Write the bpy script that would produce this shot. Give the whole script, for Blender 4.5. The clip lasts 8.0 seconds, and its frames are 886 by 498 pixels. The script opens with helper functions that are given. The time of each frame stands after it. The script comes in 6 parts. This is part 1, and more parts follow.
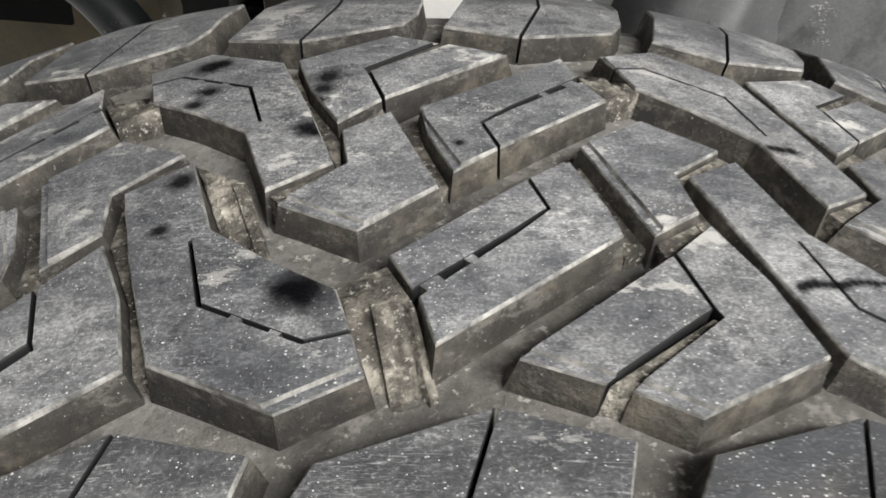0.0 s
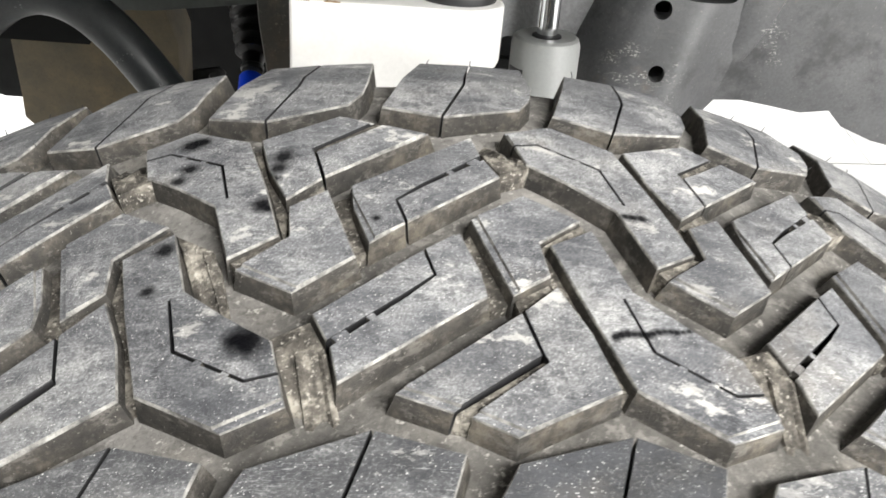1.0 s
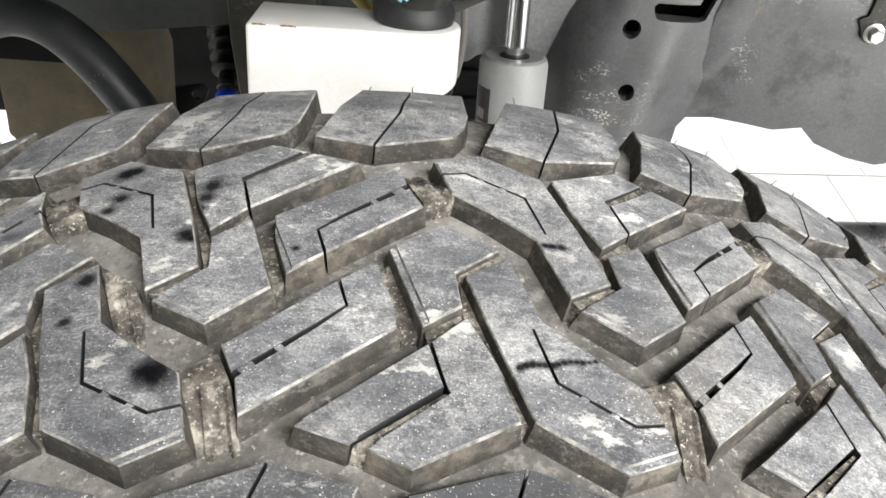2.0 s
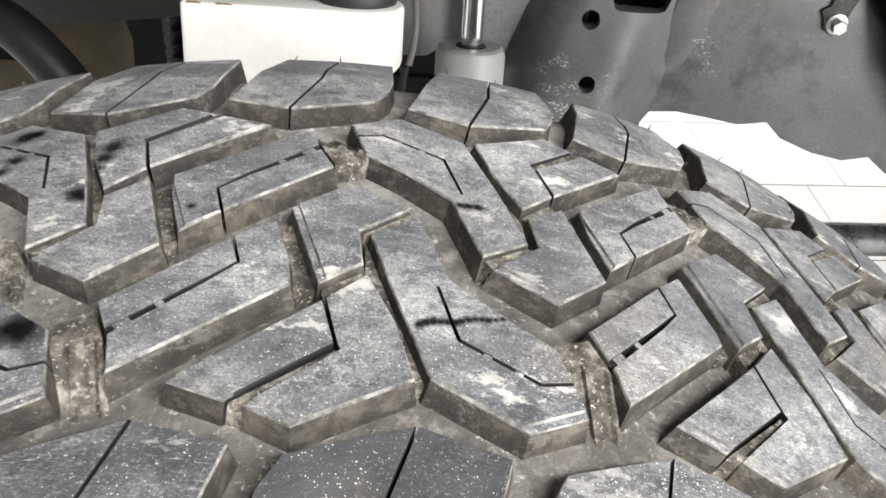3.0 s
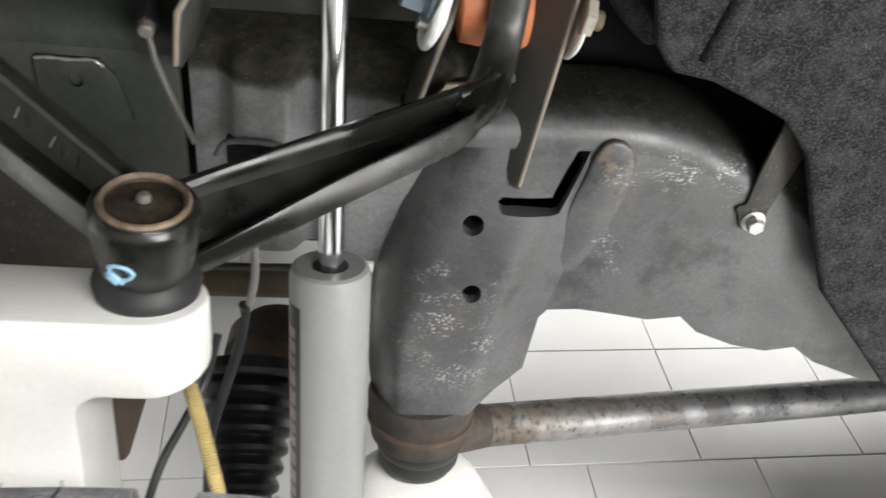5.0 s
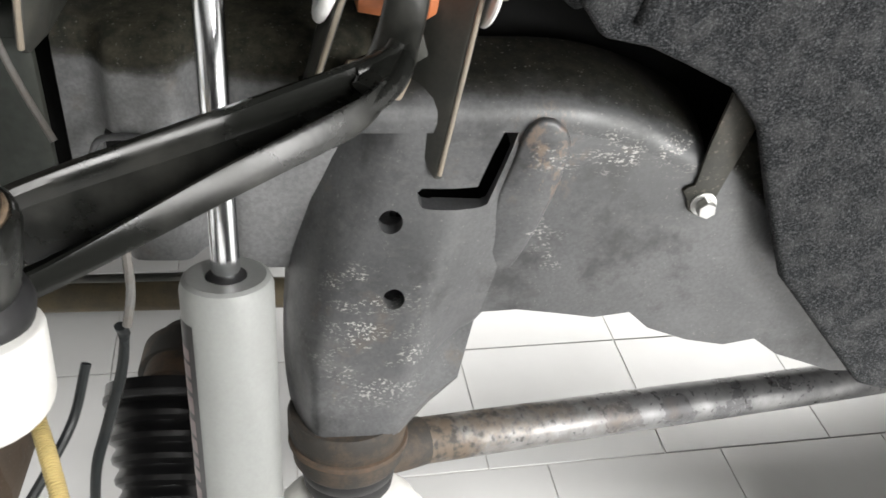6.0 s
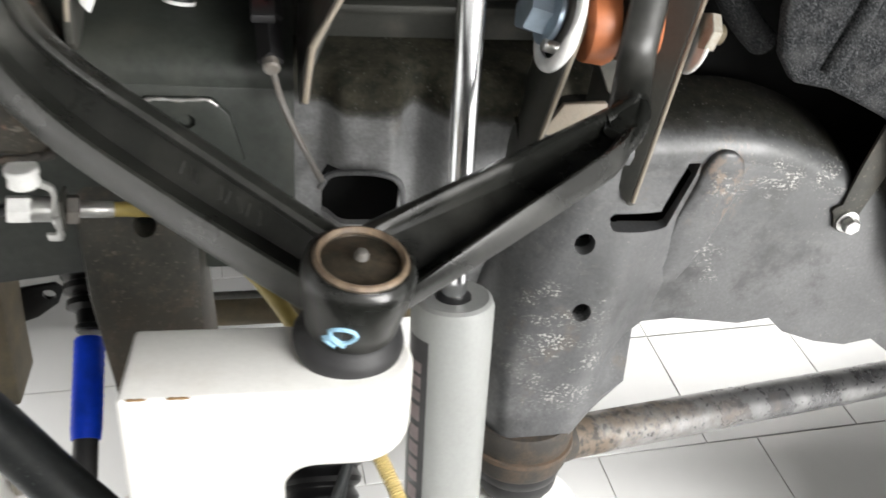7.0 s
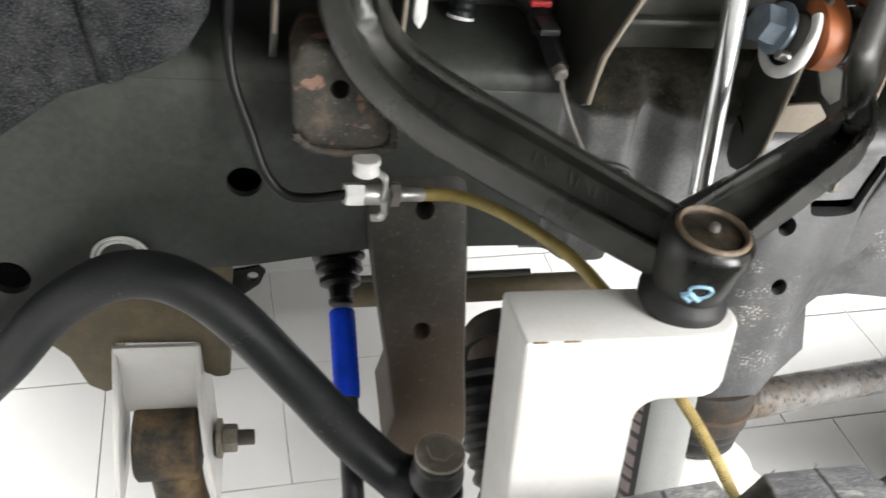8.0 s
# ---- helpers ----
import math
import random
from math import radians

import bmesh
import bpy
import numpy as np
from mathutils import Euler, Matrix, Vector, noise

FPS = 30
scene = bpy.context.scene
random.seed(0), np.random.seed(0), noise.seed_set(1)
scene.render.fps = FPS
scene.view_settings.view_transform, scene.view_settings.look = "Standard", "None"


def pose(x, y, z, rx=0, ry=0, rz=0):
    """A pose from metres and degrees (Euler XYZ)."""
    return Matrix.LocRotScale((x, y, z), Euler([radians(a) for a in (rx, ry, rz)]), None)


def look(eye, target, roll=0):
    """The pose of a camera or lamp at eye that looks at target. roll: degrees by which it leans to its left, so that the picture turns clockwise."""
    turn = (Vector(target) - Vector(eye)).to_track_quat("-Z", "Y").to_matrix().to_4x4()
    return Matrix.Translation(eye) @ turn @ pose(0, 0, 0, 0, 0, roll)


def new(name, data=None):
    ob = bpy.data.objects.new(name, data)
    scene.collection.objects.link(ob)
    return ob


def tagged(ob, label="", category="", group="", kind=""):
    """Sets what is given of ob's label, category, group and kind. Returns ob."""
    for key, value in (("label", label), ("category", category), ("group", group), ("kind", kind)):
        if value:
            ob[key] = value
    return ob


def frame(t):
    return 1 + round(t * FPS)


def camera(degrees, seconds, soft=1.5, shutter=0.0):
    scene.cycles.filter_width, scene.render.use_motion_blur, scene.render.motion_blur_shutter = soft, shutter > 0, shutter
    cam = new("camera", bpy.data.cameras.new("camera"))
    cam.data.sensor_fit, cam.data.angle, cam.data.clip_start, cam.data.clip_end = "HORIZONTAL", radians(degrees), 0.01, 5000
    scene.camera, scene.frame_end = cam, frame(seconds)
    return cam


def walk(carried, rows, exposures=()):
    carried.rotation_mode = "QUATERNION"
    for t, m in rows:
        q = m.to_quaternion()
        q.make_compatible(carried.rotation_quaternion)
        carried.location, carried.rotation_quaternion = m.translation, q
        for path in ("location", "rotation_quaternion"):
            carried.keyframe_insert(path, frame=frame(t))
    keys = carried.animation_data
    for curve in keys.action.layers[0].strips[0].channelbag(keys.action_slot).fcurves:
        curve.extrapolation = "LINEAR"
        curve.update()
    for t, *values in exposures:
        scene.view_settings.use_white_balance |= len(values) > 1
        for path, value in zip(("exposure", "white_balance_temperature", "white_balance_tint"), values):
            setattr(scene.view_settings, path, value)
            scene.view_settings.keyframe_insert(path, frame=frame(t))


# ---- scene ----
cam = camera(52.17, 8.0, soft=1.6, shutter=0.3)
PATH = [
    (0, (-0.0441, -0.1430, 0.9421), (0.0036, 0.4816, 0.4446), 6.47),
    (0.5, (-0.0335, -0.1616, 0.9691), (0.0023, 0.4551, 0.4607), 5.79),
    (1, (-0.0206, -0.1777, 1.0002), (0.0109, 0.4326, 0.4839), 5.58),
    (1.2, (-0.0119, -0.1791, 1.0111), (0.0132, 0.4292, 0.4921), 5.39),
    (1.5, (-0.0033, -0.1790, 1.0174), (0.0180, 0.4295, 0.4985), 5.21),
    (1.75, (0.0016, -0.1775, 1.0150), (0.0238, 0.4340, 0.4997), 5.13),
    (2, (0.0052, -0.1766, 1.0093), (0.0294, 0.4389, 0.4987), 5.08),
    (2.3, (0.0084, -0.1787, 1.0026), (0.0338, 0.4406, 0.4968), 5.03),
    (2.5, (0.0108, -0.1827, 0.9986), (0.0356, 0.4387, 0.4954), 4.98),
    (3, (0.0307, -0.1756, 0.9873), (0.0613, 0.4516, 0.4916), 5.16),
    (3.5, (0.0160, -0.1387, 0.9563), (0.0571, 0.4925, 0.4664), 5.62),
    (4, (0.0330, -0.1042, 0.9667), (0.0780, 0.5299, 0.4809), 5.51),
    (4.1, (0.0281, -0.0868, 0.9802), (0.0740, 0.5497, 0.4978), 5.28),
    (4.2, (0.0259, -0.0766, 1.0001), (0.0745, 0.5586, 0.5163), 5.74),
    (4.3, (0.0270, -0.0730, 1.0161), (0.0757, 0.5632, 0.5335), 5.74),
    (4.4, (0.0327, -0.0667, 1.0310), (0.0829, 0.5708, 0.5504), 5.64),
    (4.5, (0.0399, -0.0572, 1.0425), (0.0909, 0.5760, 0.5563), 6.00),
    (5, (0.0851, -0.0227, 1.0461), (0.1516, 0.6111, 0.5625), 6.42),
    (5.2, (0.1121, -0.0128, 1.0405), (0.1802, 0.6176, 0.5526), 6.51),
    (5.5, (0.1319, 0.0014, 1.0312), (0.2063, 0.6296, 0.5416), 6.30),
    (5.75, (0.1308, 0.0148, 1.0214), (0.2160, 0.6432, 0.5337), 5.91),
    (6, (0.1161, 0.0274, 1.0120), (0.2150, 0.6561, 0.5272), 5.63),
    (6.3, (0.0832, 0.0382, 1.0045), (0.1999, 0.6652, 0.5216), 5.88),
    (6.5, (0.0499, 0.0443, 1.0010), (0.1810, 0.6683, 0.5178), 6.50),
    (7, (-0.0250, 0.0085, 1.0461), (0.1079, 0.6307, 0.5611), 6.45),
    (7.5, (-0.1039, -0.0251, 1.0726), (0.0225, 0.5972, 0.5860), 6.14),
    (8, (-0.1865, -0.0391, 1.0726), (-0.0547, 0.5821, 0.5860), 6.38),
]
walk(cam, [(t, look(eye, target, roll)) for t, eye, target, roll in PATH], [(0, -0.40), (0.5, 0.06), (1.0, 0.12), (2.5, 0.07), (3.0, -0.04), (3.5, 0.01), (4.0, -0.17), (4.5, -0.38), (5.0, 0.02), (6.5, 0.35), (7.0, 0.53), (7.5, 0.48), (8.0, 0.36)])

# ---- exposure, light ----
world = bpy.data.worlds.new("world")
scene.world = world
world.use_nodes = True
world.node_tree.nodes["Background"].inputs[0].default_value = (0.80, 0.88, 1.0, 1)
world.node_tree.nodes["Background"].inputs[1].default_value = 0.02


def lamp(name, loc, target, size, size_y, power, colour):
    data = bpy.data.lights.new(name, "AREA")
    data.shape, data.size, data.size_y, data.energy, data.color = "RECTANGLE", size, size_y, power, colour
    ob = new(name, data)
    ob.matrix_basis = look(loc, target)
    return ob


# unseen lamps, placed and set until the surfaces are bright enough
lamp("unseen_ceiling_lamp", (1.5, -1.5, 3.05), (1.5, -1.5, 0), 2.2, 0.5, 260, (1.0, 0.985, 0.96))
# unseen light, added to brighten faces turned to the wheel side
lamp("unseen_front_light", (1.9, -2.25, 1.35), (0.9, 0, 0.9), 2.2, 2.0, 215, (1.0, 0.985, 0.965))
# added to brighten the floor at the left but not the rail
lamp("unseen_ceiling_lamp", (-2.3, 2.1, 3.05), (-2.3, 2.1, 0), 0.6, 2.4, 260, (1.0, 0.985, 0.96))
lamp("unseen_ceiling_lamp", (-0.5, 3.1, 3.05), (-0.5, 3.1, 0), 2.8, 0.6, 270, (1.0, 0.985, 0.96))
lamp("unseen_ceiling_lamp", (2.4, 3.3, 3.05), (2.4, 3.3, 0), 1.6, 0.6, 110, (1.0, 0.985, 0.96))


# ---- materials ----
class Mat:
    """A small builder for node materials."""

    def __init__(self, name, rough=0.5, metal=0.0, spec=0.5):
        self.m = bpy.data.materials.new(name)
        self.m.use_nodes = True
        self.t = self.m.node_tree
        self.b = self.t.nodes["Principled BSDF"]
        self.b.inputs["Roughness"].default_value = rough
        self.b.inputs["Metallic"].default_value = metal
        self.b.inputs["Specular IOR Level"].default_value = spec
        self.pos = None

    def node(self, kind, **values):
        n = self.t.nodes.new(kind)
        for k, v in values.items():
            n.inputs[k.replace("_", " ")].default_value = v
        return n

    def link(self, a, b):
        self.t.links.new(a, b)

    def where(self):
        if self.pos is None:
            self.pos = self.node("ShaderNodeNewGeometry").outputs["Position"]
        return self.pos

    def noise(self, scale, detail=4.0, rough=0.6, stretch=None, turn=0.0):
        n = self.node("ShaderNodeTexNoise", Scale=scale, Detail=detail, Roughness=rough)
        src = self.where()
        if stretch:
            mp = self.node("ShaderNodeMapping", Scale=stretch, Rotation=(0, 0, turn))
            self.link(src, mp.inputs["Vector"])
            src = mp.outputs["Vector"]
        self.link(src, n.inputs["Vector"])
        return n.outputs["Fac"]

    def ramp(self, fac, stops):
        r = self.node("ShaderNodeValToRGB")
        els = r.color_ramp.elements
        while len(els) < len(stops):
            els.new(0.5)
        for e, (p, c) in zip(els, stops):
            e.position = p
            e.color = (*c, 1) if not isinstance(c, float) else (c, c, c, 1)
        self.link(fac, r.inputs["Fac"])
        return r.outputs["Color"]

    def mix(self, fac, a, b):
        n = self.t.nodes.new("ShaderNodeMix")
        n.data_type = "RGBA"
        for sock, v in ((n.inputs[0], fac), (n.inputs[6], a), (n.inputs[7], b)):
            if isinstance(v, (int, float)):
                sock.default_value = v
            elif isinstance(v, tuple):
                sock.default_value = (*v, 1)
            else:
                self.link(v, sock)
        return n.outputs[2]

    def math(self, op, a, b=0.0):
        n = self.t.nodes.new("ShaderNodeMath")
        n.operation = op
        for sock, v in zip(n.inputs, (a, b)):
            if isinstance(v, (int, float)):
                sock.default_value = v
            else:
                self.link(v, sock)
        return n.outputs[0]

    def colour(self, c):
        if isinstance(c, tuple):
            self.b.inputs["Base Color"].default_value = (*c, 1)
        else:
            self.link(c, self.b.inputs["Base Color"])
        return self

    def rough(self, r):
        self.link(r, self.b.inputs["Roughness"])
        return self

    def bump(self, h, strength=0.3, distance=0.001):
        n = self.node("ShaderNodeBump", Strength=strength, Distance=distance)
        self.link(h, n.inputs["Height"])
        self.link(n.outputs["Normal"], self.b.inputs["Normal"])
        return self

    def shade(self, col, low, high):
        """The colour made darker or paler from piece to piece."""
        n = self.t.nodes.new("ShaderNodeVectorMath")
        n.operation = "SCALE"
        self.link(col, n.inputs[0])
        pick = self.node("ShaderNodeObjectInfo").outputs["Random"]
        self.link(self.math("ADD", self.math("MULTIPLY", pick, high - low), low), n.inputs["Scale"])
        return n.outputs["Vector"]

    def away(self, place):
        n = self.t.nodes.new("ShaderNodeVectorMath")
        n.operation = "DISTANCE"
        self.link(self.where(), n.inputs[0])
        n.inputs[1].default_value = place
        return n.outputs["Value"]


def rubber_tread(name="tread_rubber", film=1.0):
    """Tread rubber: dark, with a film of grey dust, brushed streaks, white grit and a few black marker smudges."""
    k = Mat(name, 0.55, spec=0.5)
    cloud = k.noise(27, 9, 0.74, (1.0, 1.35, 1.0), 0.3)
    fine = k.noise(1300, 4, 0.75)
    mid = k.noise(210, 6, 0.72)
    streak = k.noise(40, 8, 0.72, (1.0, 4.0, 1.0), 0.15)
    shades = [tuple(0.022 + (v - 0.022) * film for v in c) for c in ((0.036, 0.038, 0.043), (0.132, 0.134, 0.140), (0.36, 0.359, 0.354))]
    col = k.ramp(cloud, [(0.30, shades[0]), (0.48, shades[1]), (0.68, shades[2])])
    col = k.mix(k.ramp(streak, [(0.50, 0.0), (0.68, 0.6 * film)]), col, (0.34, 0.345, 0.345))
    col = k.mix(k.ramp(mid, [(0.40, 0.6), (0.51, 0.0)]), col, (0.034, 0.035, 0.040))
    col = k.mix(k.ramp(fine, [(0.42, 0.55), (0.56, 0.0)]), col, (0.028, 0.029, 0.031))
    col = k.mix(k.ramp(fine, [(0.57, 0.0), (0.68, 0.40)]), col, (0.46, 0.465, 0.46))
    for scale, turn, lo in ((190.0, 0.15, 0.60), (420.0, -0.12, 0.58), (620.0, 0.42, 0.60)):
        scratch = k.noise(scale, 3, 0.6, (1.0, 9.0, 3.0), turn)
        where = k.ramp(k.noise(23 + scale * 0.02, 5, 0.65), [(0.50, 0.08), (0.64, 0.9)])
        col = k.mix(k.math("MULTIPLY", k.ramp(scratch, [(lo, 0.0), (lo + 0.07, 0.7 * min(1.0, film + 0.25))]), where), col, (0.46, 0.465, 0.46))
    pale = k.noise(30, 10, 0.74, (1.0, 1.7, 1.0), 0.45)
    col = k.mix(k.ramp(pale, [(0.585, 0.0), (0.594, 0.55 * film), (0.64, 0.8 * film)]), col, (0.45, 0.44, 0.415))
    brown = k.noise(15, 6, 0.65)
    col = k.mix(k.ramp(brown, [(0.58, 0.0), (0.72, 0.35)]), col, (0.20, 0.175, 0.14))
    patch = k.noise(12, 7, 0.7, (1.0, 1.4, 1.0), 0.5)
    col = k.mix(k.ramp(patch, [(0.36, 0.6), (0.50, 0.0)]), col, (0.060, 0.063, 0.070))
    col = k.mix(k.ramp(patch, [(0.56, 0.0), (0.68, 0.35 * film)]), col, (0.36, 0.355, 0.34))
    col = k.shade(col, 1.22, 1.62)
    specks = None
    for scale, size, gate in ((430.0, 0.135, 0.76), (800.0, 0.21, 0.72), (1500.0, 0.28, 0.64)):
        grit = k.node("ShaderNodeTexVoronoi", Scale=scale, Randomness=1.0)
        k.link(k.where(), grit.inputs["Vector"])
        pick = k.node("ShaderNodeSeparateColor")
        k.link(grit.outputs["Color"], pick.inputs[0])
        drift = k.math("ADD", pick.outputs[0], k.math("MULTIPLY", k.math("SUBTRACT", k.noise(30, 4, 0.65), 0.5), 1.1))
        size_of = k.math("MULTIPLY", k.ramp(drift, [(gate, 0.0), (1.0, 1.0)]), size)
        dots = k.ramp(k.math("SUBTRACT", size_of, grit.outputs["Distance"]), [(0.0, 0.0), (0.04, 0.9)])
        col = k.mix(dots, col, (0.74, 0.735, 0.71))
        specks = dots if specks is None else k.math("MAXIMUM", specks, dots)
    ink = None
    for place, size in SMUDGES:
        wob = k.math("ADD", k.away(place), k.math("MULTIPLY", k.math("SUBTRACT", mid, 0.5), size * 0.8))
        spot = k.ramp(k.math("DIVIDE", wob, size), [(0.30, 0.95), (0.55, 0.6), (1.0, 0.0)])
        col = k.mix(spot, col, (0.003, 0.003, 0.004))
        ink = spot if ink is None else k.math("MAXIMUM", ink, spot)
    k.link(k.math("SUBTRACT", 0.5, k.math("MULTIPLY", ink, 0.45)), k.b.inputs["Specular IOR Level"])
    k.colour(col)
    k.rough(k.ramp(cloud, [(0.3, 0.34), (0.7, 0.66)]))
    h = k.math("ADD", k.math("ADD", k.math("MULTIPLY", fine, 0.5), k.math("MULTIPLY", mid, 1.1)), k.math("MULTIPLY", specks, 0.5))
    return k.bump(h, 0.55, 0.0009).m


def rubber_groove():
    """Groove floor: rubber under brown road dust."""
    k = Mat("groove_rubber", 0.9, spec=0.2)
    a, b, d = k.noise(45, 6, 0.68), k.noise(650, 5, 0.75), k.noise(14, 4, 0.6)
    col = k.ramp(a, [(0.30, (0.046, 0.044, 0.041)), (0.52, (0.088, 0.084, 0.077)), (0.72, (0.17, 0.160, 0.142))])
    col = k.mix(k.ramp(d, [(0.48, 0.0), (0.70, 0.6)]), col, (0.22, 0.212, 0.20))
    col = k.mix(k.ramp(b, [(0.62, 0.0), (0.72, 0.45)]), col, (0.40, 0.38, 0.34))
    col = k.mix(k.ramp(b, [(0.36, 0.35), (0.47, 0.0)]), col, (0.040, 0.039, 0.037))
    m = k.noise(120, 8, 0.76)
    col = k.mix(k.ramp(m, [(0.37, 0.6), (0.47, 0.0)]), col, (0.046, 0.043, 0.039))
    col = k.mix(k.ramp(m, [(0.53, 0.0), (0.60, 0.45)]), col, (0.225, 0.214, 0.195))
    clods = k.noise(330, 5, 0.7)
    col = k.mix(k.ramp(clods, [(0.60, 0.0), (0.66, 0.6)]), col, (0.36, 0.345, 0.315))
    return k.colour(k.shade(col, 1.75, 1.75)).bump(k.math("ADD", k.math("ADD", b, m), clods), 0.6, 0.0016).m


def rubber_wall():
    """Flanks of the tread blocks, under tan road dust."""
    k = Mat("block_flank_rubber", 0.75, spec=0.3)
    a, b, d = k.noise(55, 8, 0.72), k.noise(900, 3, 0.7), k.noise(260, 6, 0.74)
    col = k.ramp(a, [(0.36, (0.026, 0.025, 0.023)), (0.52, (0.058, 0.053, 0.046)), (0.68, (0.150, 0.132, 0.105))])
    col = k.mix(k.ramp(d, [(0.40, 0.5), (0.52, 0.0)]), col, (0.034, 0.033, 0.031))
    col = k.mix(k.ramp(d, [(0.58, 0.0), (0.68, 0.25)]), col, (0.20, 0.188, 0.165))
    col = k.mix(k.ramp(b, [(0.66, 0.0), (0.72, 0.6)]), col, (0.48, 0.46, 0.41))
    rub = k.noise(130, 8, 0.76, (1.0, 1.0, 1.8))
    col = k.mix(k.ramp(rub, [(0.53, 0.0), (0.60, 0.5)]), col, (0.165, 0.155, 0.138))
    col = k.mix(k.ramp(rub, [(0.38, 0.5), (0.46, 0.0)]), col, (0.030, 0.029, 0.027))
    return k.colour(k.shade(col, 0.85, 1.3)).bump(k.math("ADD", k.math("ADD", b, d), rub), 0.5, 0.0012).m


def rubber_edge():
    """Scuffed rims along the block edges, paler than the flanks in places."""
    k = Mat("block_edge_rubber", 0.7, spec=0.35)
    a, b = k.noise(140, 8, 0.75), k.noise(700, 3, 0.7)
    col = k.ramp(a, [(0.36, (0.075, 0.074, 0.072)), (0.48, (0.20, 0.194, 0.182)), (0.62, (0.43, 0.42, 0.39))])
    return k.colour(k.shade(col, 0.72, 1.0)).bump(b, 0.4, 0.0006).m


def rubber_dust():
    """Rubber caked with tan dust in the pockets of the tread."""
    k = Mat("dust_caked_rubber", 0.85, spec=0.2)
    a, b, d = k.noise(90, 7, 0.7), k.noise(700, 3, 0.7), k.noise(260, 5, 0.7)
    col = k.ramp(a, [(0.36, (0.042, 0.039, 0.034)), (0.50, (0.125, 0.114, 0.098)), (0.64, (0.36, 0.335, 0.285))])
    col = k.mix(k.ramp(d, [(0.40, 0.7), (0.50, 0.0)]), col, (0.040, 0.037, 0.033))
    col = k.mix(k.ramp(b, [(0.58, 0.0), (0.66, 0.7)]), col, (0.52, 0.49, 0.43))
    return k.colour(col).bump(k.math("ADD", b, d), 0.8, 0.0012).m


def plain(name, c, rough, metal=0.0, spread=0.25, scale=60.0, bump=0.15, spec=0.5):
    """A painted or moulded surface with light mottling and grain."""
    k = Mat(name, rough, metal, spec)
    lo, hi = tuple(v * (1 - spread) for v in c), tuple(min(v * (1 + spread), 0.9) for v in c)
    k.colour(k.ramp(k.noise(scale, 5, 0.6), [(0.32, lo), (0.68, hi)]))
    return k.bump(k.noise(scale * 9, 3, 0.6), bump, 0.0006).m


def dusty(name, c, dust, amount, rough, scale=30.0, spec=0.5, speck=0.0, streak=None, grain=0.25):
    """Paint or coating with settled dust, chips and grain."""
    k = Mat(name, rough, 0.0, spec)
    a, b = k.noise(scale, 6, 0.65, streak), k.noise(scale * 14, 3, 0.65)
    col = k.ramp(b, [(0.3, tuple(v * (1 - grain) for v in c)), (0.7, tuple(min(0.88, v * (1 + grain)) for v in c))])
    col = k.mix(k.ramp(a, [(0.50, 0.0), (0.78, amount)]), col, dust)
    if speck:
        v = k.noise(380, 3, 0.6)
        lim = k.ramp(k.noise(17, 3, 0.6), [(0.55, 0.0), (0.66, 1.0)])
        col = k.mix(k.math("MULTIPLY", k.ramp(v, [(0.60, 0.0), (0.66, speck)]), lim), col, (0.55, 0.55, 0.53))
    k.colour(col)
    k.rough(k.ramp(a, [(0.4, rough), (0.8, min(1.0, rough + 0.3))]))
    return k.bump(b, 0.7 * grain, 0.0006).m


